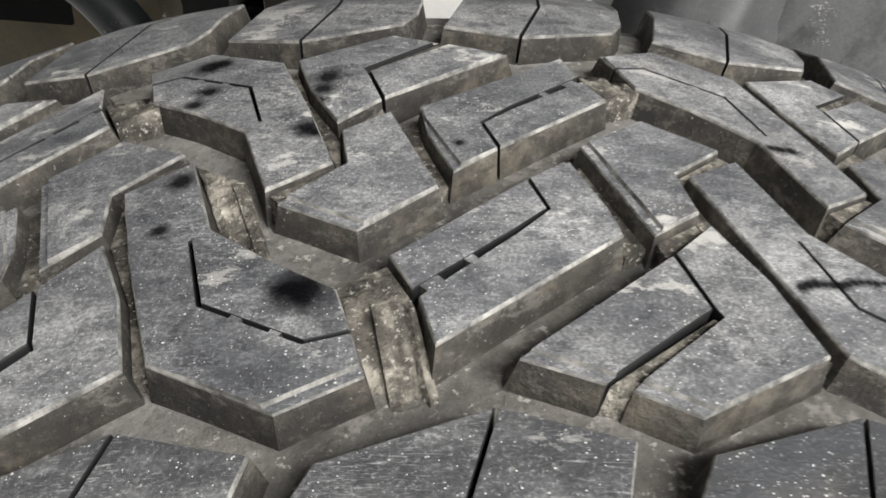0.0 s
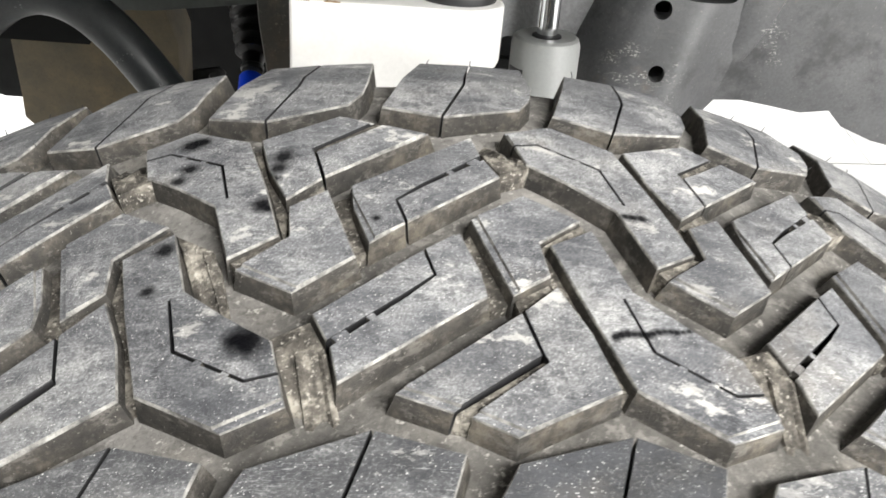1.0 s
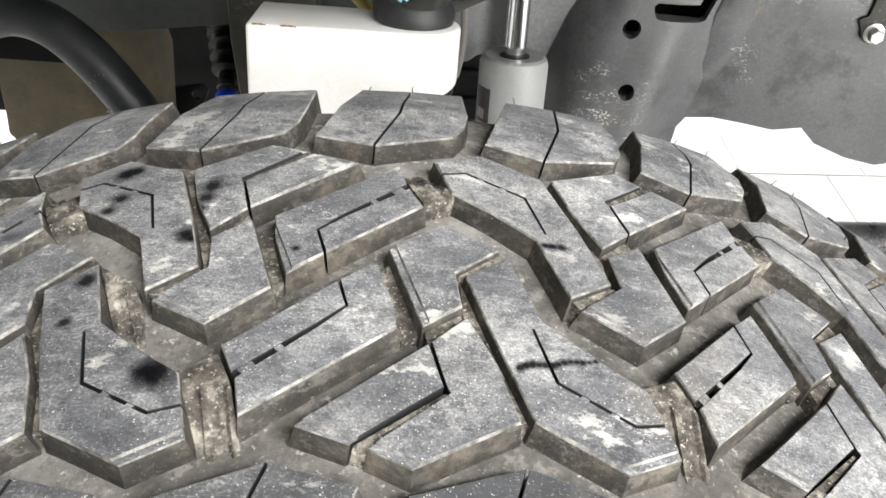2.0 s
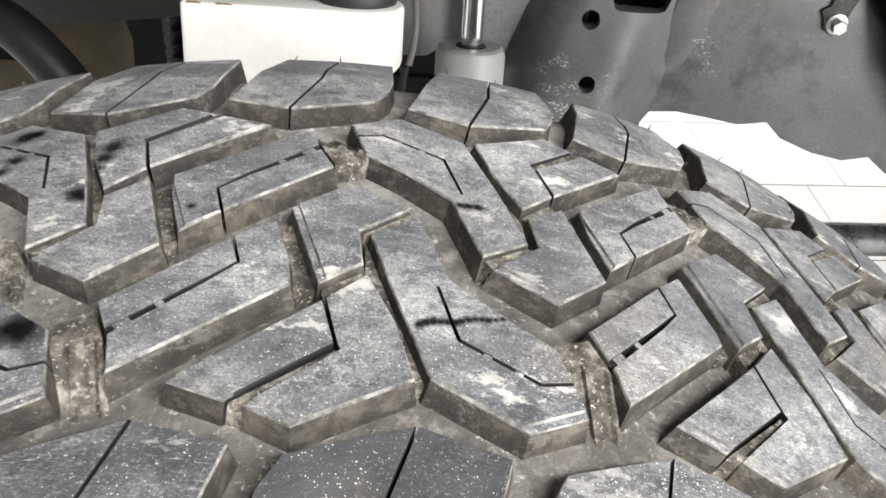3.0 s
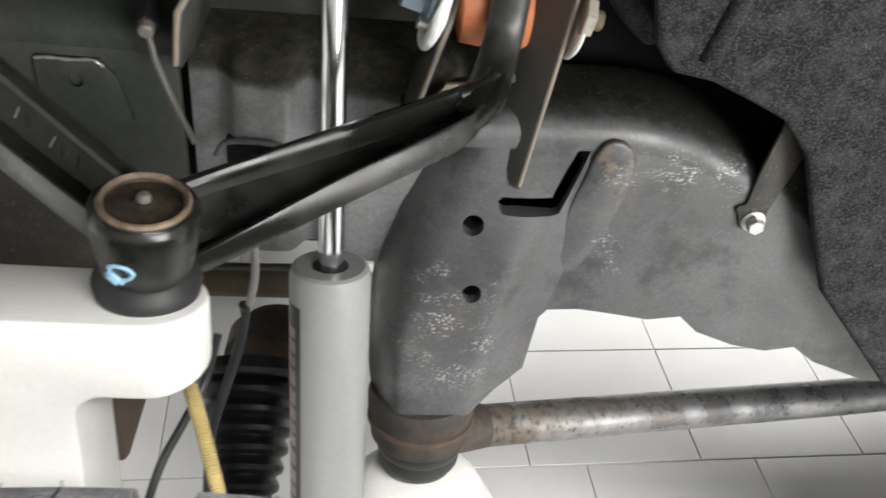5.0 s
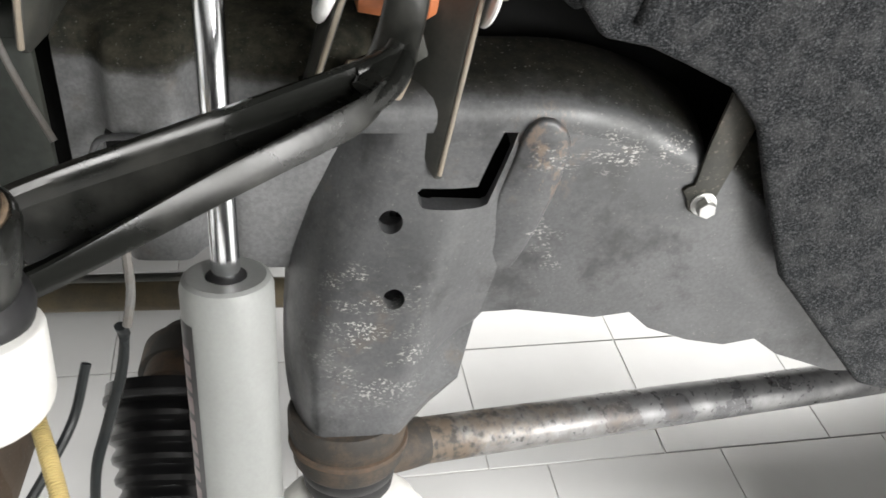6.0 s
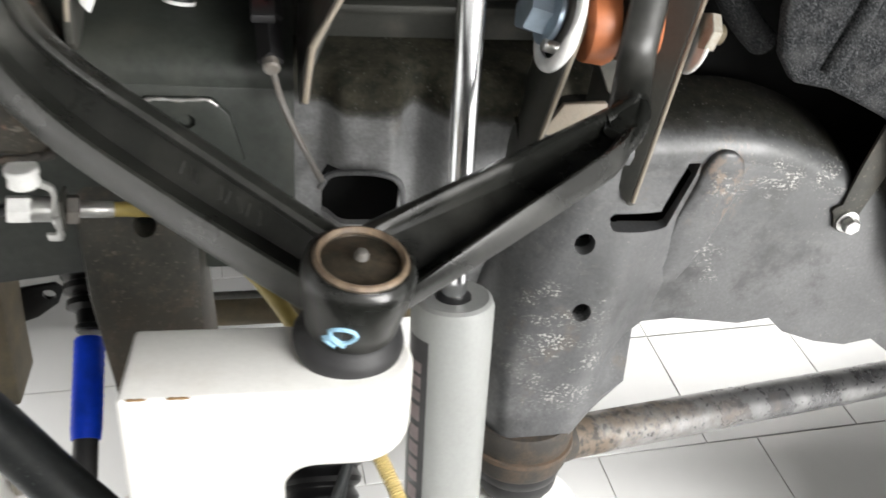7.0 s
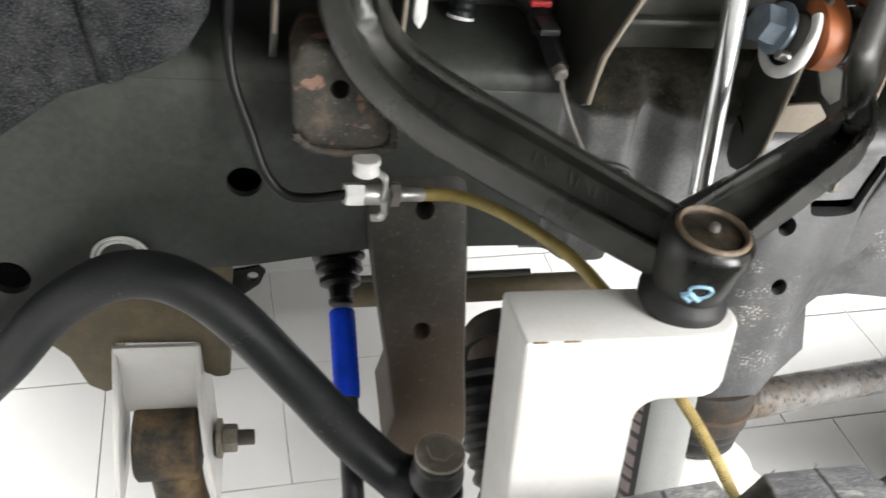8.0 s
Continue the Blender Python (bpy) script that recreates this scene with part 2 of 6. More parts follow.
def rail_coating(name="frame_black_coating", low=(0.056, 0.058, 0.060), high=(0.118, 0.119, 0.123), sooty=0.6, top_shade_gain=1.0):
    """Satin chassis coating: broad soft shades, rubbed streaks, chips round the drilled holes; dirt and painted shade
    on its top.
    """
    k = Mat(name, 0.42, 0.0, 0.5)
    broad, fine, run = k.noise(7, 4, 0.55), k.noise(420, 3, 0.6), k.noise(30, 6, 0.7, (1.0, 1.0, 3.0), 0.4)
    col = k.ramp(broad, [(0.34, low), (0.66, high)])
    col = k.mix(k.ramp(fine, [(0.40, 0.25), (0.60, 0.0)]), col, (0.030, 0.031, 0.032))
    col = k.mix(k.ramp(run, [(0.56, 0.0), (0.74, 0.22)]), col, (0.20, 0.195, 0.185))
    rust = k.noise(26, 6, 0.7)
    col = k.mix(k.ramp(rust, [(0.61, 0.0), (0.72, 0.45)]), col, (0.13, 0.10, 0.072))
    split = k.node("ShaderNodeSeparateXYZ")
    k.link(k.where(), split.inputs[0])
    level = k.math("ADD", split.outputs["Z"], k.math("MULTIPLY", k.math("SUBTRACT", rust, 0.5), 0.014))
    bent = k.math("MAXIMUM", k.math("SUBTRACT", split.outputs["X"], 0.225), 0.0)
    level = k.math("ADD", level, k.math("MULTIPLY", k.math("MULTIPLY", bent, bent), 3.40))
    # dirt on the ledge, with the shade from the body above painted in
    mud_and_shade = k.mix(k.ramp(k.noise(120, 5, 0.7), [(0.4, 0.0), (0.68, 1.0)]), tuple(v * top_shade_gain for v in (0.007, 0.0072, 0.0052)), tuple(v * top_shade_gain for v in (0.020, 0.018, 0.0125)))
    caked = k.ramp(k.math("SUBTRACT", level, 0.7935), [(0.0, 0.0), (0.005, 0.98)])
    col = k.mix(caked, col, mud_and_shade)
    grit = k.ramp(k.noise(520, 2, 0.5), [(0.67, 0.0), (0.73, 0.4)])
    col = k.mix(grit, col, (0.24, 0.235, 0.22))
    soot = k.noise(19, 6, 0.7)
    col = k.mix(k.ramp(soot, [(0.36, sooty), (0.48, 0.0)]), col, (0.018, 0.018, 0.018))
    chips = k.ramp(k.noise(430, 4, 0.62, (1.0, 1.0, 1.7)), [(0.555, 0.0), (0.590, 0.85)])
    thin = k.ramp(k.noise(52, 3, 0.6, (0.6, 1.0, 1.8)), [(0.46, 0.0), (0.55, 1.0)])
    for place, size in CHIPPED:
        zone = k.ramp(k.math("DIVIDE", k.away(place), size), [(0.55, 1.0), (1.0, 0.0)])
        col = k.mix(k.math("MULTIPLY", k.math("MULTIPLY", chips, zone), thin), col, (0.40, 0.39, 0.37))
    scuff = k.ramp(k.noise(95, 6, 0.72, (1.6, 1.0, 1.0)), [(0.52, 0.0), (0.62, 0.55)])
    for place, size in RUSTED:
        zone = k.ramp(k.math("DIVIDE", k.away(place), size), [(0.45, 1.0), (1.0, 0.0)])
        col = k.mix(k.math("MULTIPLY", scuff, zone), col, (0.205, 0.150, 0.112))
    k.colour(col)
    k.rough(k.math("MAXIMUM", k.ramp(k.noise(33, 5, 0.65), [(0.35, 0.28), (0.65, 0.50)]), k.math("MULTIPLY", caked, 0.85)))
    k.link(k.math("SUBTRACT", 0.5, k.math("MULTIPLY", caked, 0.35)), k.b.inputs["Specular IOR Level"])
    return k.bump(k.math("ADD", k.math("MULTIPLY", fine, 0.3), k.noise(38, 3, 0.5)), 0.12, 0.0012).m


def pillar_coating():
    """Dark coating browned by rust towards the foot, in uneven patches."""
    k = Mat("browned_coating", 0.55, 0.0, 0.4)
    a, fine = k.noise(32, 7, 0.7), k.noise(380, 3, 0.6)
    col = k.ramp(a, [(0.34, (0.021, 0.022, 0.018)), (0.66, (0.050, 0.047, 0.038))])
    near = k.ramp(k.math("ADD", k.math("MULTIPLY", k.away((-0.088, 0.385, 0.572)), 7.0), k.math("SUBTRACT", a, 0.5)), [(0.15, 0.85), (0.95, 0.0)])
    col = k.mix(k.ramp(k.noise(75, 7, 0.72), [(0.52, 0.0), (0.62, 0.4)]), col, (0.095, 0.070, 0.050))
    col = k.mix(near, col, (0.120, 0.086, 0.060))
    col = k.mix(k.ramp(fine, [(0.60, 0.0), (0.72, 0.4)]), col, (0.22, 0.19, 0.155))
    return k.colour(col).bump(fine, 0.2, 0.0008).m


def pipe_zinc():
    """Aged galvanising: bright grey with small black spots, browned by the weld."""
    k = Mat("galvanised_pipe", 0.30, 0.7, 0.5)
    a, spots = k.noise(28, 6, 0.65), k.noise(190, 2, 0.5)
    col = k.ramp(a, [(0.34, (0.10, 0.10, 0.105)), (0.66, (0.24, 0.24, 0.24))])
    col = k.mix(k.ramp(spots, [(0.30, 0.8), (0.38, 0.0)]), col, (0.03, 0.03, 0.03))
    near = k.ramp(k.math("ADD", k.math("MULTIPLY", k.away((0.15, 0.435, 0.525)), 4.6), k.math("MULTIPLY", k.math("SUBTRACT", a, 0.5), 2.0)), [(0.2, 0.9), (0.95, 0.0)])
    col = k.mix(near, col, k.mix(k.ramp(spots, [(0.38, 0.0), (0.56, 1.0)]), (0.030, 0.024, 0.018), (0.100, 0.073, 0.048)))
    k.rough(k.math("MAXIMUM", k.ramp(a, [(0.35, 0.24), (0.65, 0.36)]), k.math("MULTIPLY", near, 0.75)))
    k.link(k.math("SUBTRACT", 0.7, k.math("MULTIPLY", near, 0.7)), k.b.inputs["Metallic"])
    return k.colour(col).bump(spots, 0.15, 0.0006).m


def rusty(name, base, rust, amount, scale=45.0, rough=0.7):
    k = Mat(name, rough, 0.0, 0.35)
    a, b = k.noise(scale, 6, 0.7), k.noise(scale * 11, 3, 0.6)
    col = k.ramp(a, [(0.5 - 0.25 * amount, base), (0.58, tuple((p + q) / 2 for p, q in zip(base, rust))), (0.72, rust)])
    col = k.mix(k.ramp(b, [(0.55, 0.0), (0.75, 0.4)]), col, tuple(v * 0.45 for v in rust))
    return k.colour(col).bump(b, 0.35, 0.001).m


def flaking():
    """Bracket coating that flakes off: dark film, brown bloom, a few coppery bare spots and pale scratches."""
    k = Mat("flaking_coating", 0.5, 0.0, 0.4)
    a, b, d = k.noise(48, 8, 0.72), k.noise(420, 4, 0.65), k.noise(85, 5, 0.65, (1.0, 1.0, 2.6), 0.3)
    col = k.ramp(a, [(0.38, (0.026, 0.026, 0.022)), (0.52, (0.052, 0.047, 0.038)), (0.66, (0.125, 0.098, 0.072))])
    col = k.mix(k.ramp(k.noise(62, 3, 0.5), [(0.61, 0.0), (0.65, 0.85)]), col, (0.25, 0.145, 0.105))
    col = k.mix(k.ramp(d, [(0.62, 0.0), (0.68, 0.6)]), col, (0.26, 0.235, 0.20))
    col = k.mix(k.ramp(b, [(0.62, 0.0), (0.70, 0.5)]), col, (0.30, 0.28, 0.25))
    return k.colour(col).bump(k.math("ADD", a, k.math("MULTIPLY", b, 0.3)), 0.5, 0.0015).m


def felt(name):
    """Wheel arch lining: needled felt, charcoal with paler fibres."""
    k = Mat(name, 0.95, 0.0, 0.15)
    a, b = k.noise(900, 4, 0.75), k.noise(60, 4, 0.6)
    col = k.ramp(a, [(0.40, (0.008, 0.0085, 0.0095)), (0.55, (0.032, 0.034, 0.036)), (0.70, (0.135, 0.136, 0.142))])
    col = k.mix(k.ramp(b, [(0.45, 0.0), (0.75, 0.35)]), col, (0.13, 0.13, 0.13))
    return k.colour(col).bump(a, 0.7, 0.0015).m


def tile_mat():
    """Glazed floor tiles, light grey; each tile a slightly different shade."""
    k = Mat("floor_tile", 0.28, 0.0, 0.5)
    info = k.node("ShaderNodeObjectInfo")
    a = k.noise(4.0, 5, 0.6)
    col = k.ramp(a, [(0.3, (0.435, 0.435, 0.43)), (0.7, (0.505, 0.505, 0.50))])
    col = k.mix(k.math("MULTIPLY", info.outputs["Random"], 0.12), col, (0.38, 0.38, 0.375))
    k.colour(col)
    return k.bump(k.noise(300, 3, 0.5), 0.03, 0.0005).m


# ---- shape of the tyre ----
TYRE_R, CROWN, PERIODS, GROOVE = 0.4186, 0.3987, 21, 0.0074
TYRE_AT = pose(-0.0037, 0.0125, TYRE_R, -1.234, 0, 2.643)
UNIT = 0.1226770 / 120 / 0.42
# the tread's pitch changes on the way round: place along the even pattern, place on the tyre
PITCHES = [(-240, -240), (60, 60), (76, 77), (90, 89), (112, 108.5), (125, 120.5), (150, 143.5), (175, 164), (240, 226), (2400, math.tau / UNIT - 120)]


def tread_point(u, v, drop):
    """A point of the tread: u, v in millimetres round and across it, drop in metres below its surface."""
    s, a = v / 1000, float(np.interp(u, [p[0] for p in PITCHES], [p[1] for p in PITCHES])) * UNIT + 0.00903
    r = TYRE_R - CROWN * s * s - 4.5 * max(0.0, abs(s) - 0.09) ** 2 - drop
    return Vector((r * math.sin(a), s, r * math.cos(a)))


# black marker smudges on the tread: u, v and reach
SMUDGES = [(TYRE_AT @ tread_point(u, v, 0), r) for u, v, r in (
    (-59.3, -40.0, 0.0082), (-61.5, -39.0, 0.0060), (-62.6, 17.7, 0.0055), (-60.5, 15.5, 0.0042), (-59.0, 43.5, 0.0062), (-60.0, 37.0, 0.0052), (-61.0, 31.0, 0.0036),
    (-90.9, 57.3, 0.0058), (-87.0, 58.5, 0.0042), (-88.5, 41.5, 0.0050), (-91.0, 35.0, 0.0042), (-88.0, -0.2, 0.0050), (-89.1, -17.3, 0.0034), (-28.9, 8.1, 0.0024), (45.5, 16.4, 0.0022), (48.0, 16.4, 0.0026), (50.8, 16.5, 0.0024))]
for i in range(14):
    SMUDGES.append((TYRE_AT @ tread_point(32.6 + 1.75 * i, -36.9 + 0.43 * i + 0.4 * math.sin(i), 0), 0.0024 - 0.00008 * i))
# chipped and speckled spots of the frame coating: place and reach
RUSTED = [((0.228, 0.426, 0.778), 0.022), ((0.238, 0.425, 0.760), 0.020), ((0.217, 0.428, 0.752), 0.018), ((0.236, 0.426, 0.742), 0.014)]
CHIPPED = [((0.244, 0.432, 0.699), 0.016), ((0.140, 0.400, 0.648), 0.038), ((0.131, 0.403, 0.684), 0.027), ((0.161, 0.416, 0.686), 0.016), ((0.240, 0.425, 0.768), 0.022),
           ((0.270, 0.434, 0.765), 0.018), ((0.305, 0.437, 0.762), 0.016), ((-0.084, 0.428, 0.810), 0.014), ((0.232, 0.430, 0.715), 0.010)]
M_TREAD, M_GROOVE, M_FLANK, M_EDGE = rubber_tread(), rubber_groove(), rubber_wall(), rubber_edge()
M_RUBBED, M_WIPED = rubber_tread("rubbed_tread_rubber", 0.07), rubber_tread("wiped_tread_rubber", 0.5)
# greenish copy of the rail coat; the weaker light there darkens its colour
M_FRONT_SHADED = dusty("front_rail_shaded_coating", (0.026, 0.0305, 0.0260), (0.080, 0.080, 0.064), 0.5, 0.45, 13, grain=0.24)
M_DUST = rubber_dust()
# lighter copy of the frame coat; light on the pressing is put into it
M_PRESS_LIT = rail_coating("pressing_lit_coating", (0.145, 0.148, 0.150), (0.230, 0.232, 0.235), 0.3, 2.6)
M_SIDE = plain("sidewall_rubber", (0.035, 0.035, 0.036), 0.7)
M_RAIL, M_PILLAR, M_PIPE = rail_coating(), pillar_coating(), pipe_zinc()
M_RAIL_DARK = dusty("frame_inner_coating", (0.040, 0.041, 0.036), (0.15, 0.136, 0.112), 0.45, 0.45, 30, grain=0.12)
M_ARM = dusty("arm_black_paint", (0.0105, 0.0110, 0.0098), (0.100, 0.098, 0.087), 0.38, 0.22, 26, grain=0.15)
# lighter copy of the arm paint: grey dust, with light put into the base
M_LEG = dusty("dusty_lit_arm_paint", (0.024, 0.025, 0.022), (0.125, 0.122, 0.108), 0.5, 0.26, 24, grain=0.15)
M_WHITE = dusty("white_paint", (0.78, 0.772, 0.745), (0.55, 0.50, 0.42), 0.28, 0.34, 30, grain=0.03)
M_SHOCK = dusty("silver_grey_paint", (0.33, 0.34, 0.33), (0.28, 0.28, 0.265), 0.4, 0.34, 30, grain=0.04)
M_CHROME = plain("chrome", (0.80, 0.81, 0.83), 0.17, 1.0, 0.05, 40, 0.02)
M_ZINC = plain("zinc_plate", (0.50, 0.50, 0.485), 0.38, 0.85, 0.15, 120, 0.1)
M_STEEL = rusty("bare_steel", (0.15, 0.148, 0.142), (0.15, 0.125, 0.10), 0.3, rough=0.42)
M_COPPER = rusty("worn_copper_rim", (0.105, 0.078, 0.056), (0.31, 0.225, 0.15), 0.5, 160, 0.30)
M_SCALE = flaking()
M_BARE = rusty("bare_coppery_steel", (0.20, 0.125, 0.060), (0.30, 0.18, 0.08), 0.6, 200, 0.5)
M_RUST = rusty("rusty_coating", (0.040, 0.037, 0.033), (0.092, 0.066, 0.046), 0.15, 45)
M_RUSTY = rusty("rust_scale", (0.060, 0.049, 0.039), (0.145, 0.090, 0.055), 0.5, 60)
M_CAP = rusty("browned_gloss_cap", (0.034, 0.031, 0.024), (0.095, 0.072, 0.050), 0.4, 130, 0.18)
M_BROWN = rusty("brown_primer", (0.100, 0.088, 0.062), (0.185, 0.140, 0.080), 0.6, 34)
M_ORANGE = plain("orange_bushing", (0.42, 0.135, 0.05), 0.45, 0.0, 0.25, 50)
M_BLACK = plain("black_rubber", (0.016, 0.016, 0.017), 0.55, 0.0, 0.35, 70)
M_BAR = dusty("bar_satin_black", (0.011, 0.0135, 0.0145), (0.085, 0.084, 0.076), 0.30, 0.42, 26, spec=0.4, speck=0.25, grain=0.2)
M_BLUE = plain("blue_sleeve", (0.004, 0.060, 0.74), 0.5, 0.0, 0.2, 60, 0.15, 0.2)
M_YELLOW = plain("yellow_hose", (0.46, 0.365, 0.155), 0.5, 0.0, 0.2, 80)
M_AMBER = plain("amber_hose", (0.33, 0.255, 0.075), 0.45, 0.0, 0.25, 80)
M_RED = plain("red_plastic", (0.65, 0.05, 0.05), 0.4)
M_CLAY = plain("orange_brown_cap", (0.36, 0.14, 0.07), 0.6)
M_PALE = plain("pale_blue_paint_mark", (0.30, 0.52, 0.68), 0.6, 0.0, 0.3, 300)
M_PLUG = plain("white_plastic", (0.74, 0.74, 0.71), 0.4)
M_LABEL = plain("label_dark", (0.03, 0.03, 0.032), 0.4)
M_PRINT = plain("label_print", (0.30, 0.235, 0.235), 0.5)
M_CREAM = rusty("dirty_cream_paint", (0.40, 0.38, 0.33), (0.26, 0.21, 0.15), 0.3, 90, 0.55)
M_BUSH = rusty("browned_bushing", (0.028, 0.025, 0.020), (0.20, 0.135, 0.070), 0.35, 26, 0.55)
# non-metal white: the bright reflection of the zinc is painted in
M_GLEAM = plain("zinc_gleam_white", (0.80, 0.80, 0.785), 0.30, 0.0, 0.12, 120, 0.1)
M_GLOSS = plain("black_gloss_coat", (0.006, 0.006, 0.0064), 0.36, 0.0, 0.3, 60, 0.05, 0.25)
M_PRIMER = rusty("tan_primer", (0.22, 0.195, 0.160), (0.27, 0.22, 0.165), 0.6, 40, 0.6)
M_FELT = felt("arch_lining_felt")
M_TILE = tile_mat()
M_GROUT = plain("grout", (0.42, 0.415, 0.40), 0.9)
M_WALL = plain("wall_paint", (0.34, 0.34, 0.335), 0.85, 0.0, 0.04, 3)
# near black for body blocks and backing sheets; deep shade as a colour
M_PAN = plain("near_black_shade", (0.009, 0.0092, 0.0092), 0.85, 0.0, 0.3, 20, 0.2, 0.15)


# ---- building helpers ----
def thing(name, label, category, m=None, group="", kind=""):
    ob = new(name)
    ob.empty_display_size = 0.05
    if m is not None:
        ob.matrix_basis = m
    return tagged(ob, label, category, group, kind)


def mesh_of(name, bm, mats, angle=35.0):
    bmesh.ops.recalc_face_normals(bm, faces=bm.faces)
    me = bpy.data.meshes.new(name)
    for f in bm.faces:
        f.smooth = True
    bm.to_mesh(me)
    bm.free()
    me.set_sharp_from_angle(angle=radians(angle))
    for mat in mats if isinstance(mats, (list, tuple)) else [mats]:
        me.materials.append(mat)
    return me


def part(name, bm, mats, parent=None, label="", angle=35.0):
    ob = new(name, mesh_of(name, bm, mats, angle))
    ob.parent = parent
    if label:
        tagged(ob, label)
    return ob


def cut(ob, cutters):
    """Takes the cutter meshes out of the object's own mesh for good."""
    for bm in cutters:
        tool = new("cutter", mesh_of("cutter", bm, []))
        mod = ob.modifiers.new("cut", "BOOLEAN")
        mod.operation, mod.object, mod.solver = "DIFFERENCE", tool, "EXACT"
        view = bpy.context.evaluated_depsgraph_get()
        me = bpy.data.meshes.new_from_object(ob.evaluated_get(view))
        ob.modifiers.clear()
        ob.data = me
        bpy.data.objects.remove(tool)
    ob.data.set_sharp_from_angle(angle=radians(35))
    return ob


def join(bm, other):
    me = bpy.data.meshes.new("tmp")
    other.to_mesh(me)
    other.free()
    bm.from_mesh(me)
    bpy.data.meshes.remove(me)
    return bm


def soften(bm, width, angle=30.0, segments=2):
    edges = [e for e in bm.edges if len(e.link_faces) == 2 and e.calc_face_angle(0) > radians(angle)]
    bmesh.ops.bevel(bm, geom=edges, offset=width, segments=segments, affect="EDGES", profile=0.5, clamp_overlap=True)
    return bm


def slab(points, to3d, depth, bevel=0.0, segments=2):
    """A plate: an outline in its plane, given thickness by depth (a vector), edges softened."""
    bm = bmesh.new()
    face = bm.faces.new([bm.verts.new(to3d(*p)) for p in points])
    top = bmesh.ops.extrude_face_region(bm, geom=[face])
    bmesh.ops.translate(bm, vec=Vector(depth), verts=[v for v in top["geom"] if isinstance(v, bmesh.types.BMVert)])
    bmesh.ops.recalc_face_normals(bm, faces=bm.faces)
    return soften(bm, bevel, segments=segments) if bevel else bm


def box(x0, x1, y0, y1, z0, z1, bevel=0.0):
    return slab([(x0, z0), (x1, z0), (x1, z1), (x0, z1)], lambda x, z: (x, y0, z), (0, y1 - y0, 0), bevel)


def smooth_path(points, steps=8):
    """Catmull-Rom through the points."""
    pts = [Vector(p) for p in points]
    pts = [2 * pts[0] - pts[1], *pts, 2 * pts[-1] - pts[-2]]
    out = []
    for a, b, c, d in zip(pts, pts[1:], pts[2:], pts[3:]):
        for i in range(steps):
            t = i / steps
            out.append(0.5 * (2 * b + (c - a) * t + (2 * a - 5 * b + 4 * c - d) * t * t + (3 * b - a - 3 * c + d) * t ** 3))
    return [*out, pts[-2]]


def sweep(path, radius, sides=16, flat=1.0, up=(0, 0, 1)):
    """A tube along a path; radius is a number or a function of 0..1; flat squeezes it along the third axis."""
    bm, rings = bmesh.new(), []
    n = len(path)
    for i, p in enumerate(path):
        way = (path[min(i + 1, n - 1)] - path[max(i - 1, 0)]).normalized()
        side = way.cross(Vector(up)).normalized()
        if side.length < 0.5:
            side = way.cross(Vector((1, 0, 0))).normalized()
        top = side.cross(way)
        r = radius(i / (n - 1)) if callable(radius) else radius
        rings.append([bm.verts.new(p + side * math.cos(a) * r + top * math.sin(a) * r * flat)
                      for a in (math.tau * j / sides for j in range(sides))])
    for a, b in zip(rings, rings[1:]):
        for j in range(sides):
            bm.faces.new((a[j], a[(j + 1) % sides], b[(j + 1) % sides], b[j]))
    bm.faces.new(rings[0][::-1])
    bm.faces.new(rings[-1])
    return bm


def turned(profile, start, end, sides=40, ring=False):
    """A lathed body on the line from start to end: rows of (distance along, radius)."""
    start, end = Vector(start), Vector(end)
    way = (end - start).normalized()
    side = way.cross(Vector((0.31, 0.95, 0.05))).normalized()
    top = way.cross(side)
    bm, rings = bmesh.new(), []
    for d, r in profile:
        c = start + way * d
        rings.append([bm.verts.new(c + (side * math.cos(a) + top * math.sin(a)) * max(r, 1e-4))
                      for a in (math.tau * j / sides for j in range(sides))])
    for a, b in zip(rings, rings[1:]):
        for j in range(sides):
            bm.faces.new((a[j], a[(j + 1) % sides], b[(j + 1) % sides], b[j]))
    if ring:
        for j in range(sides):
            bm.faces.new((rings[-1][j], rings[-1][(j + 1) % sides], rings[0][(j + 1) % sides], rings[0][j]))
        return bm
    bm.faces.new(rings[0][::-1])
    bm.faces.new(rings[-1])
    return bm


def rod(start, end, r, bevel=0.0, sides=32):
    length = (Vector(end) - Vector(start)).length
    b = min(bevel, r * 0.6)
    return turned([(0, r - b), (b, r), (length - b, r), (length, r - b)] if b else [(0, r), (length, r)], start, end, sides)


def hexagon(start, end, r):
    length = (Vector(end) - Vector(start)).length
    return turned([(0, r * 0.93), (length * 0.1, r), (length * 0.9, r), (length, r * 0.9)], start, end, 6)


# ---- tyre ----
def shifted(poly, widths):
    """The outline with each edge moved inwards by its own width."""
    n, out = len(poly), []
    area = sum(a[0] * b[1] - b[0] * a[1] for a, b in zip(poly, poly[1:] + poly[:1]))
    turn = 1 if area > 0 else -1

    def edge(i):
        a, b = Vector(poly[i]), Vector(poly[(i + 1) % n])
        d = (b - a).normalized()
        return a + Vector((-d.y, d.x)) * turn * widths[i], d

    for i in range(n):
        (p, d), (q, e) = edge(i - 1), edge(i)
        cross = d.x * e.y - d.y * e.x
        if abs(cross) < 0.05:
            out.append(q.copy())
        else:
            t = ((q - p).x * e.y - (q - p).y * e.x) / cross
            hit = p + d * t
            far = hit - Vector(poly[i])
            lim = 3.0 * max(0.4, abs(widths[i]), abs(widths[i - 1]))
            out.append(Vector(poly[i]) + far * min(1.0, lim / max(far.length, 1e-6)))
    return [tuple(p) for p in out]


